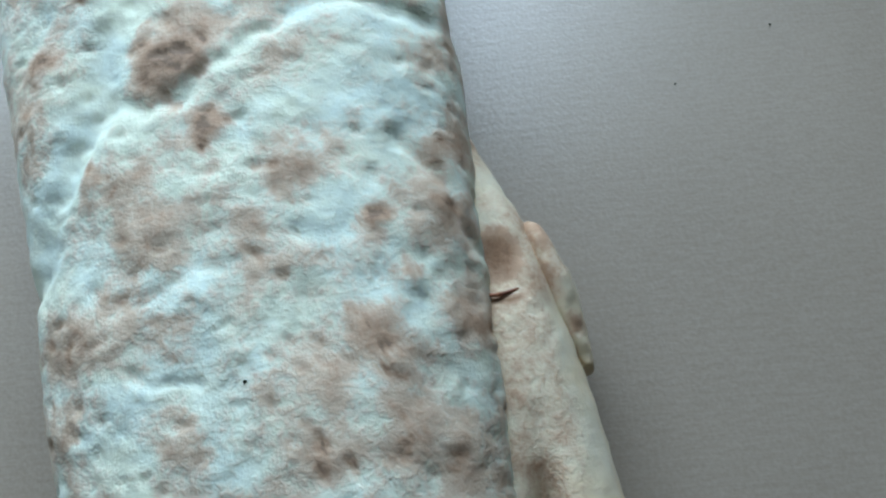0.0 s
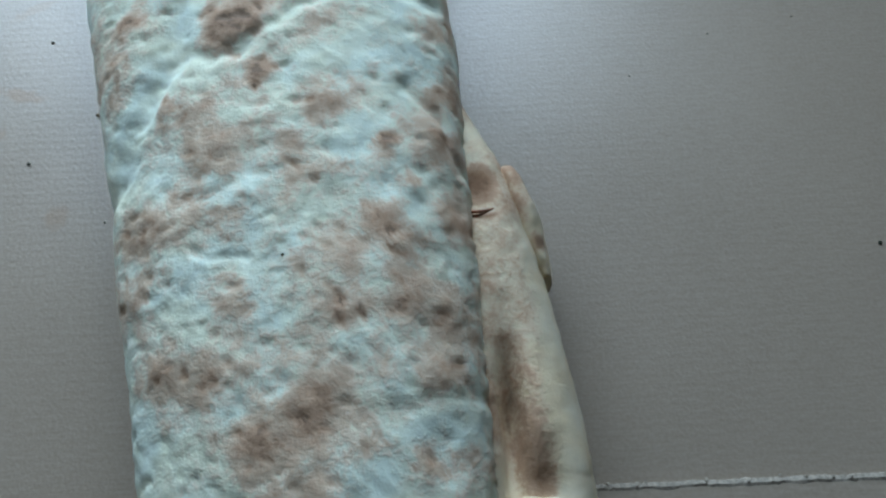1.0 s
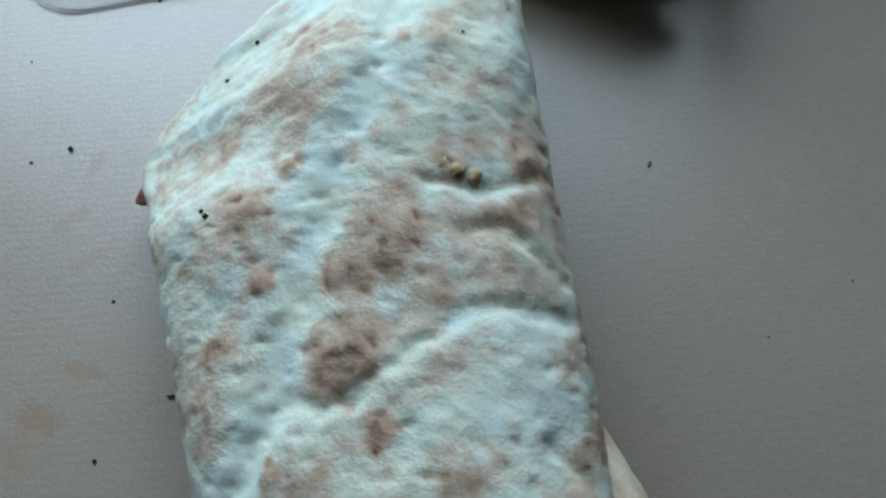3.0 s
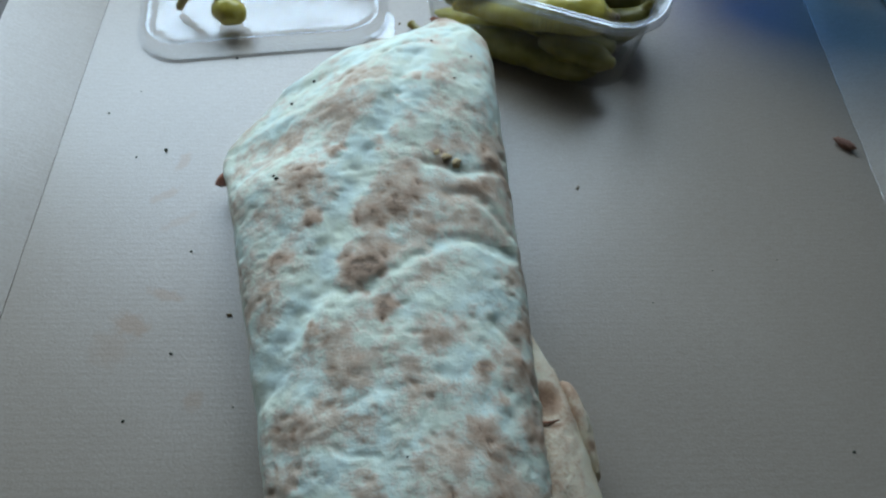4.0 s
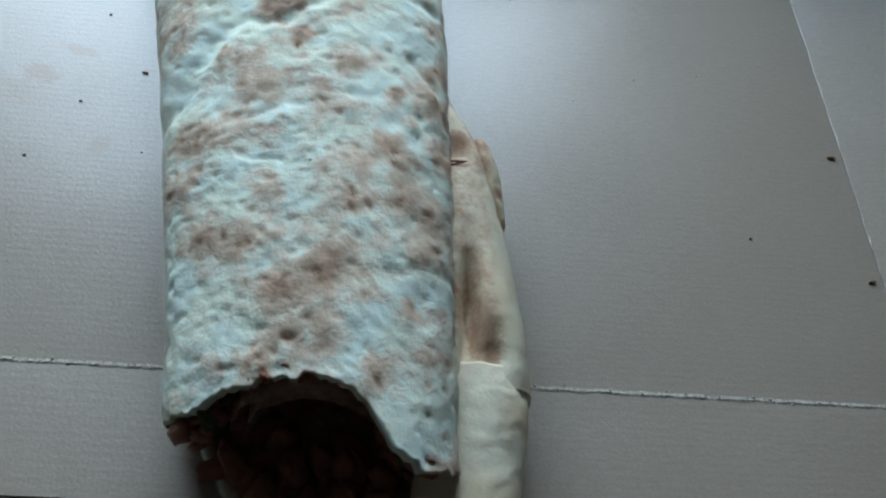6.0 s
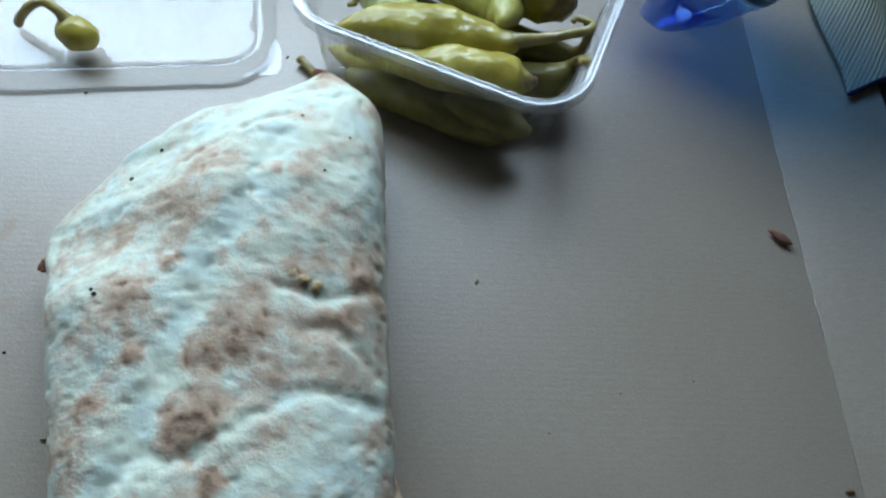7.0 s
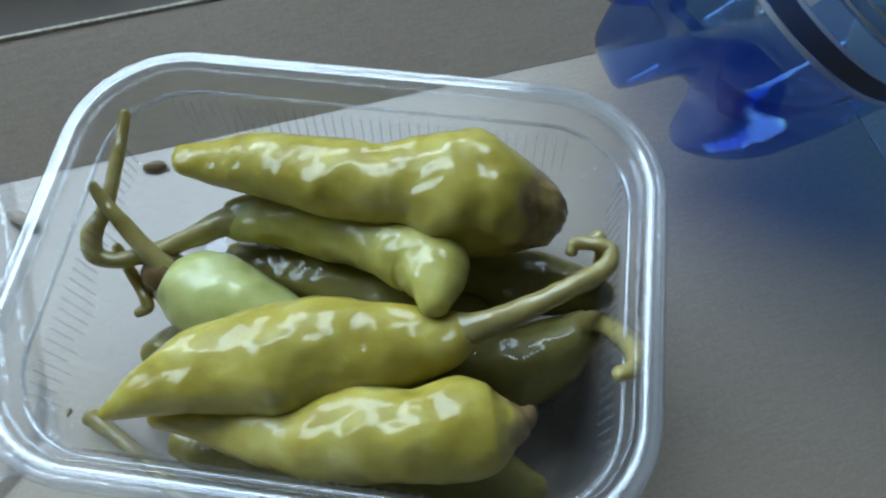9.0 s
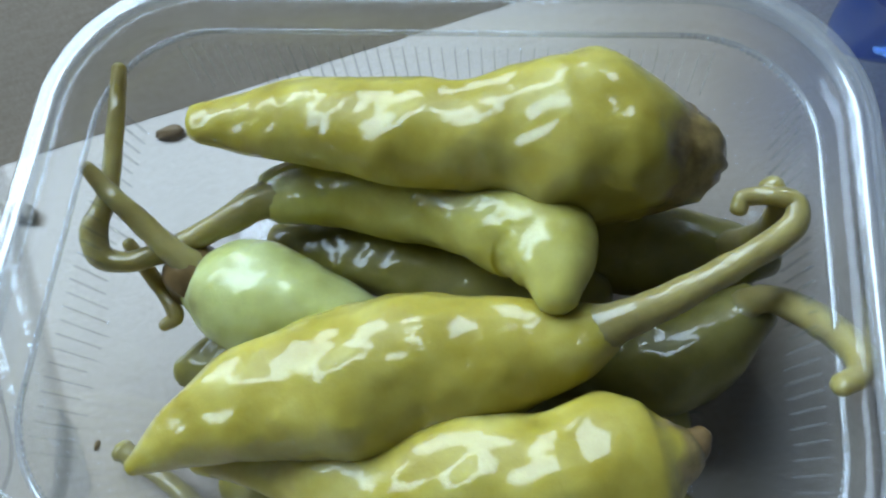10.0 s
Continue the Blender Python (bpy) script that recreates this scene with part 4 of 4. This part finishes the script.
pepper("lime green pickled pepper with a long hooked stem", ((0.026, 0.3075, 0.031, 0.0056), (0.040, 0.3040, 0.032, 0.0078), (0.0520, 0.2965, 0.0340, 0.0092), (0.0625, 0.2885, 0.0370, 0.0096), (0.0690, 0.2805, 0.0415, 0.0090), (0.0695, 0.2730, 0.0445, 0.0068), (0.0680, 0.2670, 0.0460, 0.0042)),
       M_PALE, stems=(((0.030, 0.305, 0.0315, 0.0046), (0.024, 0.3065, 0.0325, 0.0038), (0.014, 0.304, 0.033, 0.0026), (0.005, 0.302, 0.034, 0.0022), (-0.003, 0.3012, 0.036, 0.0020), (-0.0068, 0.303, 0.038, 0.0023), (-0.0065, 0.3075, 0.040, 0.0025), (-0.002, 0.3125, 0.042, 0.0018), (0.003, 0.3215, 0.046, 0.0016), (0.0075, 0.332, 0.050, 0.0014)),), lump=0.20, seed=7.0)
pepper("pale green blunt pickled pepper with two dry stems", ((0.0085, 0.2955, 0.027, 0.0070), (0.0125, 0.2925, 0.0275, 0.0104), (0.018, 0.2885, 0.0275, 0.0112), (0.025, 0.2840, 0.027, 0.0098), (0.033, 0.2790, 0.026, 0.0070), (0.040, 0.2750, 0.025, 0.0040)),
       M_LIME, stems=(((0.008, 0.297, 0.031, 0.0036), (0.0055, 0.3005, 0.035, 0.0026), (0.002, 0.3065, 0.039, 0.0021), (-0.001, 0.312, 0.043, 0.0018), (-0.003, 0.3165, 0.0465, 0.0013)), ((-0.0035, 0.3065, 0.033, 0.0013), (-0.002, 0.301, 0.030, 0.0015), (0.0, 0.295, 0.028, 0.0015), (0.0005, 0.2915, 0.027, 0.0016), (-0.0022, 0.2905, 0.0265, 0.0012))),
       calyx=((0.0030, 0.2960, 0.0265, 0.0034), (0.0052, 0.2975, 0.0285, 0.0056), (0.0080, 0.2975, 0.0300, 0.0058)), seed=9.0)
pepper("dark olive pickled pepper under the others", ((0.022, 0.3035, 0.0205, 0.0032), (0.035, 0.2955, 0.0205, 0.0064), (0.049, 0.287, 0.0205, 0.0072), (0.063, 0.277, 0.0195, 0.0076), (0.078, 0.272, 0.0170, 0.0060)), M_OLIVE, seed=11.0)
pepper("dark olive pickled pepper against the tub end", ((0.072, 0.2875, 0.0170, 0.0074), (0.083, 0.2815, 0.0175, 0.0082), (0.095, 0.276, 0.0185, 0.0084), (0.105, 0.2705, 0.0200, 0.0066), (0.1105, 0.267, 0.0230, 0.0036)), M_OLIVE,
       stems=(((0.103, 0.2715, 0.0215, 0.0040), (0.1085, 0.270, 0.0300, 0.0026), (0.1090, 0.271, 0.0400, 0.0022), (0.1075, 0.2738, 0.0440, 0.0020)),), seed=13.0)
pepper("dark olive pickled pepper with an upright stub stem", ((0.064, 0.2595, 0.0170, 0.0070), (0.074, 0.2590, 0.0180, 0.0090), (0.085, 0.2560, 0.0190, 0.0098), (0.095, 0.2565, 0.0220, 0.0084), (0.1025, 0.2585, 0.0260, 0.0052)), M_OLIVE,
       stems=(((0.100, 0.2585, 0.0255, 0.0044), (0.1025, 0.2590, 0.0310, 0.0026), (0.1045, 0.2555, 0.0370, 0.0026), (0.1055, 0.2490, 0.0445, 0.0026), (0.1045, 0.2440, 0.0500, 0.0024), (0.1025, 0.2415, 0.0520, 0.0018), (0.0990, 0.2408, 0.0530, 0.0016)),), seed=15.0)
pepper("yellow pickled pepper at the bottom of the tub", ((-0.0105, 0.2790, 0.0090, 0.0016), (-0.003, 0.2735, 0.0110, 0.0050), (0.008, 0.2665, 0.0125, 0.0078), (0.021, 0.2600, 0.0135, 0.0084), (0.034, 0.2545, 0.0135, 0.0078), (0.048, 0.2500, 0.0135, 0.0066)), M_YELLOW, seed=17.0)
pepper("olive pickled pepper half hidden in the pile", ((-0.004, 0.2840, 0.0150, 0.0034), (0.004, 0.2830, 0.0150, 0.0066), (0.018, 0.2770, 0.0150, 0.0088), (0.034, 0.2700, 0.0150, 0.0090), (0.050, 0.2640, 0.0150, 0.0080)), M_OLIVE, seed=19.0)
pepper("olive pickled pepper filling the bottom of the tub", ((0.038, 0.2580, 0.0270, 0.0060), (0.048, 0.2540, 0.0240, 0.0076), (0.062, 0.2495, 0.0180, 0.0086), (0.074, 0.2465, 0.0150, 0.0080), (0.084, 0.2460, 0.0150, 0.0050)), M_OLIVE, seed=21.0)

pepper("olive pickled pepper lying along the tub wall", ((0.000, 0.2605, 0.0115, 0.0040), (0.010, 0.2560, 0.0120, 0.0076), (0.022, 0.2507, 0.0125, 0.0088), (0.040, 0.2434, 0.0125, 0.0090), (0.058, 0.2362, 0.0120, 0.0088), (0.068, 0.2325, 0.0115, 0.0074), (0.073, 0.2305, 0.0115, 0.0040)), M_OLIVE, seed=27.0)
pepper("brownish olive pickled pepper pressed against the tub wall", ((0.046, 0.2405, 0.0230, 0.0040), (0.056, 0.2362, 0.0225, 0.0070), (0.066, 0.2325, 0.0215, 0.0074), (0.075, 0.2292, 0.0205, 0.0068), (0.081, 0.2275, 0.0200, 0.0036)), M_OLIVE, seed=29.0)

# the bitten pepper between wrap and tub
pepper("bitten-off pepper end with a long dry stem, lying beside the wrap", ((0.0010, 0.2440, 0.0075, 0.0040), (0.005, 0.2390, 0.0080, 0.0056), (0.0085, 0.2340, 0.0078, 0.0056), (0.0108, 0.2300, 0.0075, 0.0042)), M_OLIVE,
       stems=(((0.001, 0.2440, 0.0085, 0.0040), (-0.004, 0.2505, 0.0062, 0.0024), (-0.010, 0.2580, 0.0045, 0.0021), (-0.017, 0.2665, 0.0034, 0.0020), (-0.0235, 0.2735, 0.0034, 0.0022), (-0.0250, 0.2752, 0.0034, 0.0026)),), seed=23.0, lump=0.28, scar=0.002, group="bitten pepper ends")

# the cover of the tub
lid = thing("plastic_cover", "clear plastic tub cover lying flat, reflecting the window", "cover", pose(-0.1135, 0.3110, 0.0, 0, 0, 7.0))
LA, LB, LR = 0.0720, 0.0590, 0.026
prof = ((0.0, 0.0006), (0.0, 0.0012), (0.0035, 0.0016), (0.0045, 0.0030), (0.0052, 0.0068), (0.0060, 0.0076), (0.0085, 0.0076), (0.0095, 0.0068), (0.0102, 0.0042), (0.0110, 0.0036), (0.0160, 0.0034), (0.0240, 0.0034), (0.0340, 0.0034), (0.0440, 0.0034))
rows = [[(x, y, z) for x, y in round_rect(LA - i, LB - i, max(LR - i, 0.003), 160)] for i, z in prof]
me = grid_mesh("panel", np.array(rows[::-1]), True, (True, False))
mesh_part("panel", me, M_LID, lid)
bm = bmesh.new()
ring = [bm.verts.new((x, y, 0.0011)) for x, y in ((0.056, -0.0532), (0.0700, -0.0532), (0.0738, -0.0500), (0.0738, -0.036), (0.0712, -0.030), (0.066, -0.046))]
f = bm.faces.new(ring)
r = bmesh.ops.extrude_face_region(bm, geom=[f])
for v in r["geom"]:
    if isinstance(v, bmesh.types.BMVert):
        v.co.z -= 0.0005
part("tab", bm, M_LID, lid, "small corner tab", smooth=False)

pepper("small yellow pepper end with a curved stem, lying on the lid", ((-0.1325, 0.2765, 0.0118, 0.0066), (-0.1275, 0.2745, 0.0122, 0.0082), (-0.1225, 0.2725, 0.0120, 0.0066)), M_YELLOW,
       stems=(((-0.1300, 0.2770, 0.0150, 0.0040), (-0.1345, 0.2800, 0.0200, 0.0026), (-0.1400, 0.2820, 0.0230, 0.0022), (-0.1470, 0.2830, 0.0200, 0.0022), (-0.1540, 0.2835, 0.0130, 0.0022), (-0.158, 0.2835, 0.0070, 0.0024)),), seed=25.0, group="bitten pepper ends")

# the blue bottle leaning on the side of the box
R_B = 0.0410
AXIS = Vector((0.5341, -0.1501, 0.8320)).normalized()
FOOT = Vector((0.1808, 0.3270, 0.0583)) - AXIS * 0.0505
TOWARD = Vector((0.02, 0.12, 0.30)) - (FOOT + AXIS * 0.06)
TOWARD = (TOWARD - AXIS * TOWARD.dot(AXIS)).normalized()
LATERAL = AXIS.cross(TOWARD)
B_POSE = Matrix.Translation(FOOT) @ Matrix((TOWARD, LATERAL, AXIS)).transposed().to_4x4()
bottle = thing("water_bottle", "blue clear plastic water bottle with label, leaning on the box", "bottle", B_POSE)


rows, NB = [], 120
for k in range(1, 31):
    rho = k / 30
    line = []
    for j in range(NB):
        a = 2 * math.pi * j / NB
        w = smoothstep(-0.95, 0.55, math.cos(5 * (a + 0.35)))
        valley = 0.009 + 0.036 * (1 - math.sqrt(max(0, 1 - (rho * 0.999) ** 2)))
        foot = 0.009 * (1 - smoothstep(0.35, 0.60, rho)) + 0.033 * (1 - math.sqrt(max(0.0, 1 - (max(0.0, rho - 0.62) / 0.38) ** 2)))
        z = valley * (1 - w) + foot * w
        r = R_B * rho * (1 - 0.05 * (1 - w) * smoothstep(0.5, 0.9, rho))
        line.append((r * math.cos(a), r * math.sin(a), z))
    rows.append(line)
for z, r in ((0.0460, 1.0), (0.0475, 0.992), (0.0490, 1.0), (0.06, 1.0), (0.085, 1.0), (0.130, 1.0), (0.134, 0.985), (0.138, 1.0), (0.152, 0.985), (0.172, 0.90), (0.192, 0.76), (0.212, 0.58), (0.228, 0.44), (0.240, 0.40), (0.248, 0.40)):
    rows.append([(R_B * r * math.cos(2 * math.pi * j / NB), R_B * r * math.sin(2 * math.pi * j / NB), z) for j in range(NB)])
mesh_part("body", grid_mesh("body", rows[29:], True, (False, False)), M_BLUE, bottle, "blue clear plastic body")
mesh_part("base", grid_mesh("base", rows[:30], True, (True, False)), M_BASE, bottle, "thick dark blue five-footed base")
bm = bmesh.new()
bmesh.ops.create_cone(bm, cap_ends=True, segments=40, radius1=0.0183, radius2=0.0178, depth=0.020, matrix=Matrix.Translation((0, 0, 0.252)))
bmesh.ops.bevel(bm, geom=[e for e in bm.edges if e.calc_face_angle(0) > 1], offset=0.001, segments=2, affect="EDGES")
part("cap", bm, M_CAP, bottle)


def on_bottle(a, z, off):
    r, z = R_B + off, 0.0500 + (z - 0.0300) * 0.900
    return (r * math.cos(a), r * math.sin(a), z)


def patch(name, z0, z1, a0, a1, material, off=0.0006, keep=None, label="", parent=None, nz=None, na=None):
    """A curved sheet on the bottle, from degrees a0 to a1, as far as keep(z, a) says."""
    nz = nz or max(1, int((z1 - z0) / 0.002))
    na = na or max(2, int(abs(a1 - a0) / 3))
    bm = bmesh.new()
    vs = [[bm.verts.new(on_bottle(radians(a0 + (a1 - a0) * j / na), z0 + (z1 - z0) * i / nz, off)) for j in range(na + 1)] for i in range(nz + 1)]
    for i in range(nz):
        for j in range(na):
            zc, ac = z0 + (z1 - z0) * (i + 0.5) / nz, a0 + (a1 - a0) * (j + 0.5) / na
            if keep is None or keep(zc, ac):
                bm.faces.new((vs[i][j], vs[i][j + 1], vs[i + 1][j + 1], vs[i + 1][j]))
    bmesh.ops.delete(bm, geom=[v for v in bm.verts if not v.link_faces], context="VERTS")
    return part(name, bm, material, parent or bottle, label)


R2 = math.degrees(1.21 / R_B)
lab = patch("label", 0.0300, 0.1050, -180, 180, M_BAND, 0.0003, label="clear film label printed white, red and navy")
patch("stripe", 0.0302, 0.0316, -180, 180, M_WHITE, 0.0006, parent=lab)
patch("stripe", 0.0372, 0.0382, -180, 180, M_WHITE, 0.0006, parent=lab)
patch("band", 0.0318, 0.0370, -180, 180, M_NAVY, 0.0005, parent=lab)


def white_part(z, a):
    s = a / R2
    hole = ((z - 0.0720) / 0.0235) ** 2 + ((s + 0.0080) / 0.0200) ** 2 < 1
    low = s > 0.0045 + (z - 0.045) * 0.10
    return not hole and not low


patch("white_print", 0.0384, 0.0855, -85, 70, M_WHITE, 0.0006, white_part, parent=lab, nz=60, na=150)
patch("red_band", 0.0865, 0.0985, -180, 180, M_RED, 0.0006, parent=lab)
patch("stripe", 0.0985, 0.0998, -180, 180, M_WHITE, 0.0006, parent=lab)
patch("stripe", 0.0855, 0.0865, -180, 180, M_NAVY, 0.0006, parent=lab)
patch("banner", 0.0440, 0.0845, 0.0030 * R2, 0.0182 * R2, M_FILM, 0.0006, parent=lab)
patch("barcode_field", 0.0455, 0.0800, 0.0188 * R2, 0.0335 * R2, M_WHITE, 0.0006, parent=lab)
rnd = random.Random(3)
z = 0.0475
while z < 0.0780:
    w = rnd.choice((0.0004, 0.0004, 0.0007, 0.0011))
    patch("bar", z, z + w, 0.0192 * R2, 0.0318 * R2, M_INK, 0.0009, parent=lab, nz=1, na=10)
    z += w + rnd.choice((0.0004, 0.0006, 0.0010))
# the product name as plain upright bars
for k in range(7):
    z = 0.0450 + k * 0.0056
    patch("name_bar", z, z + 0.0008, 0.0048 * R2, 0.0172 * R2, M_GREY, 0.0010, parent=lab, nz=1, na=10)
    patch("name_bar", z + 0.0034, z + 0.0042, 0.0048 * R2, 0.0172 * R2, M_GREY, 0.0010, parent=lab, nz=1, na=10)
    for e in ((0.0048, 0.0162), (0.0048,), (0.0105,), (0.0162,))[k % 4]:
        patch("name_bar", z + 0.0008, z + 0.0034, e * R2, (e + 0.0010) * R2, M_GREY, 0.0010, parent=lab, nz=1, na=3)
patch("name_bar", 0.0720, 0.0815, 0.0012 * R2, 0.0026 * R2, M_GREY, 0.0010, parent=lab, nz=4, na=5)
patch("logo", 0.0660, 0.0750, -0.0330 * R2, -0.0230 * R2, M_RED, 0.0010, lambda z, a: ((z - 0.0705) / 0.0044) ** 2 + ((a / R2 + 0.0280) / 0.0048) ** 2 < 1, parent=lab, nz=14, na=14)
for k in range(3):
    patch("small_print", 0.0520 + k * 0.0022, 0.0528 + k * 0.0022, -0.0320 * R2, (-0.0200 + 0.002 * k) * R2, M_INK, 0.0010, parent=lab, nz=1, na=8)
for k in range(7):
    s = -0.034 + k * 0.0032
    patch("drawn_mark", 0.0445 + 0.0008 * (k % 3), 0.0468 + 0.0010 * (k % 2), s * R2, (s + 0.0022) * R2, M_NAVY, 0.0010, parent=lab, nz=2, na=3)


def lettering(name, text, size, z, s, material):
    """Writing bent round the bottle: z is its base line up the bottle, s its middle round it."""
    cu = bpy.data.curves.new(name, "FONT")
    cu.body, cu.size, cu.align_x, cu.resolution_u = text, size, "CENTER", 3
    tmp = new("letters", cu)
    deps = bpy.context.evaluated_depsgraph_get()
    me = bpy.data.meshes.new_from_object(tmp.evaluated_get(deps))
    bpy.data.objects.remove(tmp)
    for v in me.vertices:
        x, y = v.co.x, v.co.y
        v.co = on_bottle((s + x) * 1.21 / R_B, z + y, 0.0011)
    me.materials.clear()
    return mesh_part(name, me, material, lab, smooth=False)


lettering("lettering", "CLASSIC", 0.0046, 0.0327, -0.0235, M_WHITE)
lettering("lettering", "0,5l", 0.0056, 0.0398, -0.0045, M_INK)
lettering("lettering", "PANTTI 0,20€", 0.0036, 0.0938, -0.0010, M_WHITE)
lettering("lettering", "KAUPPOIHIN", 0.0036, 0.0890, 0.0110, M_WHITE)
for s0, s1 in ((-0.0120, -0.0085), (-0.0070, -0.0020)):
    patch("small_print", 0.0893, 0.0916, s0 * R2, s1 * R2, M_WHITE, 0.0010, parent=lab, nz=1, na=8)

# the striped cloth over the edge of the box
bm = bmesh.new()
cols, lines = 34, 30
vs = []
for k in (0, 1):
    sheet = []
    for i in range(lines + 1):
        line = []
        for j in range(cols + 1):
            u, v = j / cols, i / lines
            x = 0.2510 + 0.17 * u - 0.008 * v + 0.0015 * noise.noise(Vector((v * 3, u, 0)))
            y = 0.2660 + 0.11 * v + 0.07 * u
            rise = 0.0145 + 0.0040 * smoothstep(0.0, 0.10, u) - 0.026 * smoothstep(0.14, 0.45, u)
            z = rise + 0.0010 * noise.noise(Vector((x * 38, y * 38, 1))) - k * 0.0018
            line.append(bm.verts.new((x, y, max(z, Z_TABLE + 0.0025 - k * 0.0018))))
        sheet.append(line)
    vs.append(sheet)
for k, sheet in enumerate(vs):
    for i in range(lines):
        for j in range(cols):
            q = (sheet[i][j], sheet[i][j + 1], sheet[i + 1][j + 1], sheet[i + 1][j])
            bm.faces.new(q if not k else q[::-1])
t, b = vs
for a, c in ((t[0], b[0]), (t[-1], b[-1]), ([r[0] for r in t], [r[0] for r in b]), ([r[-1] for r in t], [r[-1] for r in b])):
    for i in range(len(a) - 1):
        bm.faces.new((a[i], a[i + 1], c[i + 1], c[i]))
bmesh.ops.recalc_face_normals(bm, faces=bm.faces)
hem_line = [v.co.copy() for v in t[0]][:12]
cloth = thing("cloth", "grey-green striped cloth with navy hem over the box edge", "cloth")
part("fabric", bm, M_CLOTH, cloth)
me = tube("hem", [(*(p + Vector((0, 0.0008, -0.0004))), 0.0012) for p in hem_line], 30, 10, 0.15, 200)
mesh_part("hem", me, M_HEM, cloth, "dark navy rolled hem")

# crumbs and specks
CRUMBS = [lump_mesh("crumb", s, q) for s, q in ((31, (1, 0.5, 0.4)), (32, (1, 0.8, 0.5)), (33, (1, 0.35, 0.35)))]


def crumb(name, label, x, y, size, turn, material, z=0.0, kind=1, category="crumb", group="crumbs in the box"):
    ob = new(name, CRUMBS[kind].copy())
    ob.data.materials.append(material)
    for p in ob.data.polygons:
        p.use_smooth = True
    low_z = min(v.co.z for v in ob.data.vertices)
    ob.matrix_world = pose(x, y, z - low_z * size * 0.9, 0, 0, turn) @ Matrix.Diagonal((size, size, size, 1))
    return tagged(ob, label, category, group)


crumb("crumb", "reddish-brown toasted crumb lying by the box fold", 0.2025, 0.188, 0.0062, -38, M_CRUMBLE, kind=2)
crumb("crumb", "pale bread flake with a brown edge", -0.0425, 0.341, 0.0048, -40, M_CUT, kind=0)
crumb("crumb", "brown crumb under the tub", -0.002, 0.3495, 0.0034, -10, M_CALYX, kind=0)
for x, y, s, a in ((-0.1835, 0.208, 0.9, 0), (-0.163, 0.1785, 0.9, 40), (-0.149, 0.183, 1.6, 100), (-0.126, 0.122, 1.0, 20), (-0.126, 0.070, 1.0, 0), (-0.140, 0.040, 1.0, 60), (0.1585, 0.026, 1.0, 30),
                   (-0.170, 0.224, 0.7, 0), (-0.122, 0.2495, 1.2, 10), (-0.096, 0.046, 0.6, 0), (0.150, 0.118, 0.5, 0), (0.118, 0.112, 0.5, 0), (0.087, 0.095, 0.5, 0)):
    crumb("speck", "tiny black herb speck on the cardboard", x, y, s * 0.00068, a, M_SPECK, kind=1, category="speck", group="specks in the box")
for x, y, s, a in ((0.0597, 0.160, 1.7, 60), (0.2071, 0.074, 2.4, 0), (-0.1036, 0.0888, 1.6, 0), (-0.083, -0.070, 1.6, 20), (0.208, 0.009, 2.0, 15), (-0.041, 0.339, 1.6, 30), (-0.032, 0.279, 1.4, 60), (-0.115, -0.0500, 1.0, 0)):
    crumb("speck", "small brown-grey seasoning flake on the cardboard", x, y, s * 0.00078, a, M_CALYX, kind=0, category="speck", group="specks in the box")
deps = bpy.context.evaluated_depsgraph_get()
bread_ob = next(o for o in wrap.children if o.name == "bread")
for x, y, s, a in ((-0.0696, 0.1933, 1.1, 50), (-0.0794, 0.1808, 1.1, 70), (-0.0785, 0.1265, 1.1, 0), (-0.0800, 0.1285, 0.9, 30), (-0.0223, 0.0088, 0.5, 20), (-0.014, 0.197, 0.7, 0), (-0.004, 0.172, 0.6, 0), (0.004, 0.190, 0.6, 10)):
    hit, p, nrm, _ = bread_ob.ray_cast(Vector((x, y, 0.3)), Vector((0, 0, -1)))
    if hit:
        crumb("speck", "tiny dark herb speck on the flatbread", x, y, s * 0.0008, a, M_SPECK, p.z - 0.0001, 1, "speck", "specks on the wrap")
for k, (x, y) in enumerate(((-0.0085, 0.1300), (-0.0040, 0.1285), (-0.0120, 0.1320))):
    hit, p, nrm, _ = bread_ob.ray_cast(Vector((x, y, 0.3)), Vector((0, 0, -1)))
    if hit:
        crumb("crumb", "golden fried crumb stuck on the flatbread", x, y, (0.0023, 0.0025, 0.0019)[k], 20 + 50 * k, M_GOLD, p.z - 0.0018, 1, "crumb", "crumbs on the wrap")

# bring the whole table-top layout to its true size
deps = None
for ob in list(scene.objects):
    if ob.parent is None and ob.type in {"MESH", "EMPTY"} and ob is not table and ob.get("kind") != "structure":
        ob.matrix_world = Matrix.Scale(SIZE, 4) @ ob.matrix_world
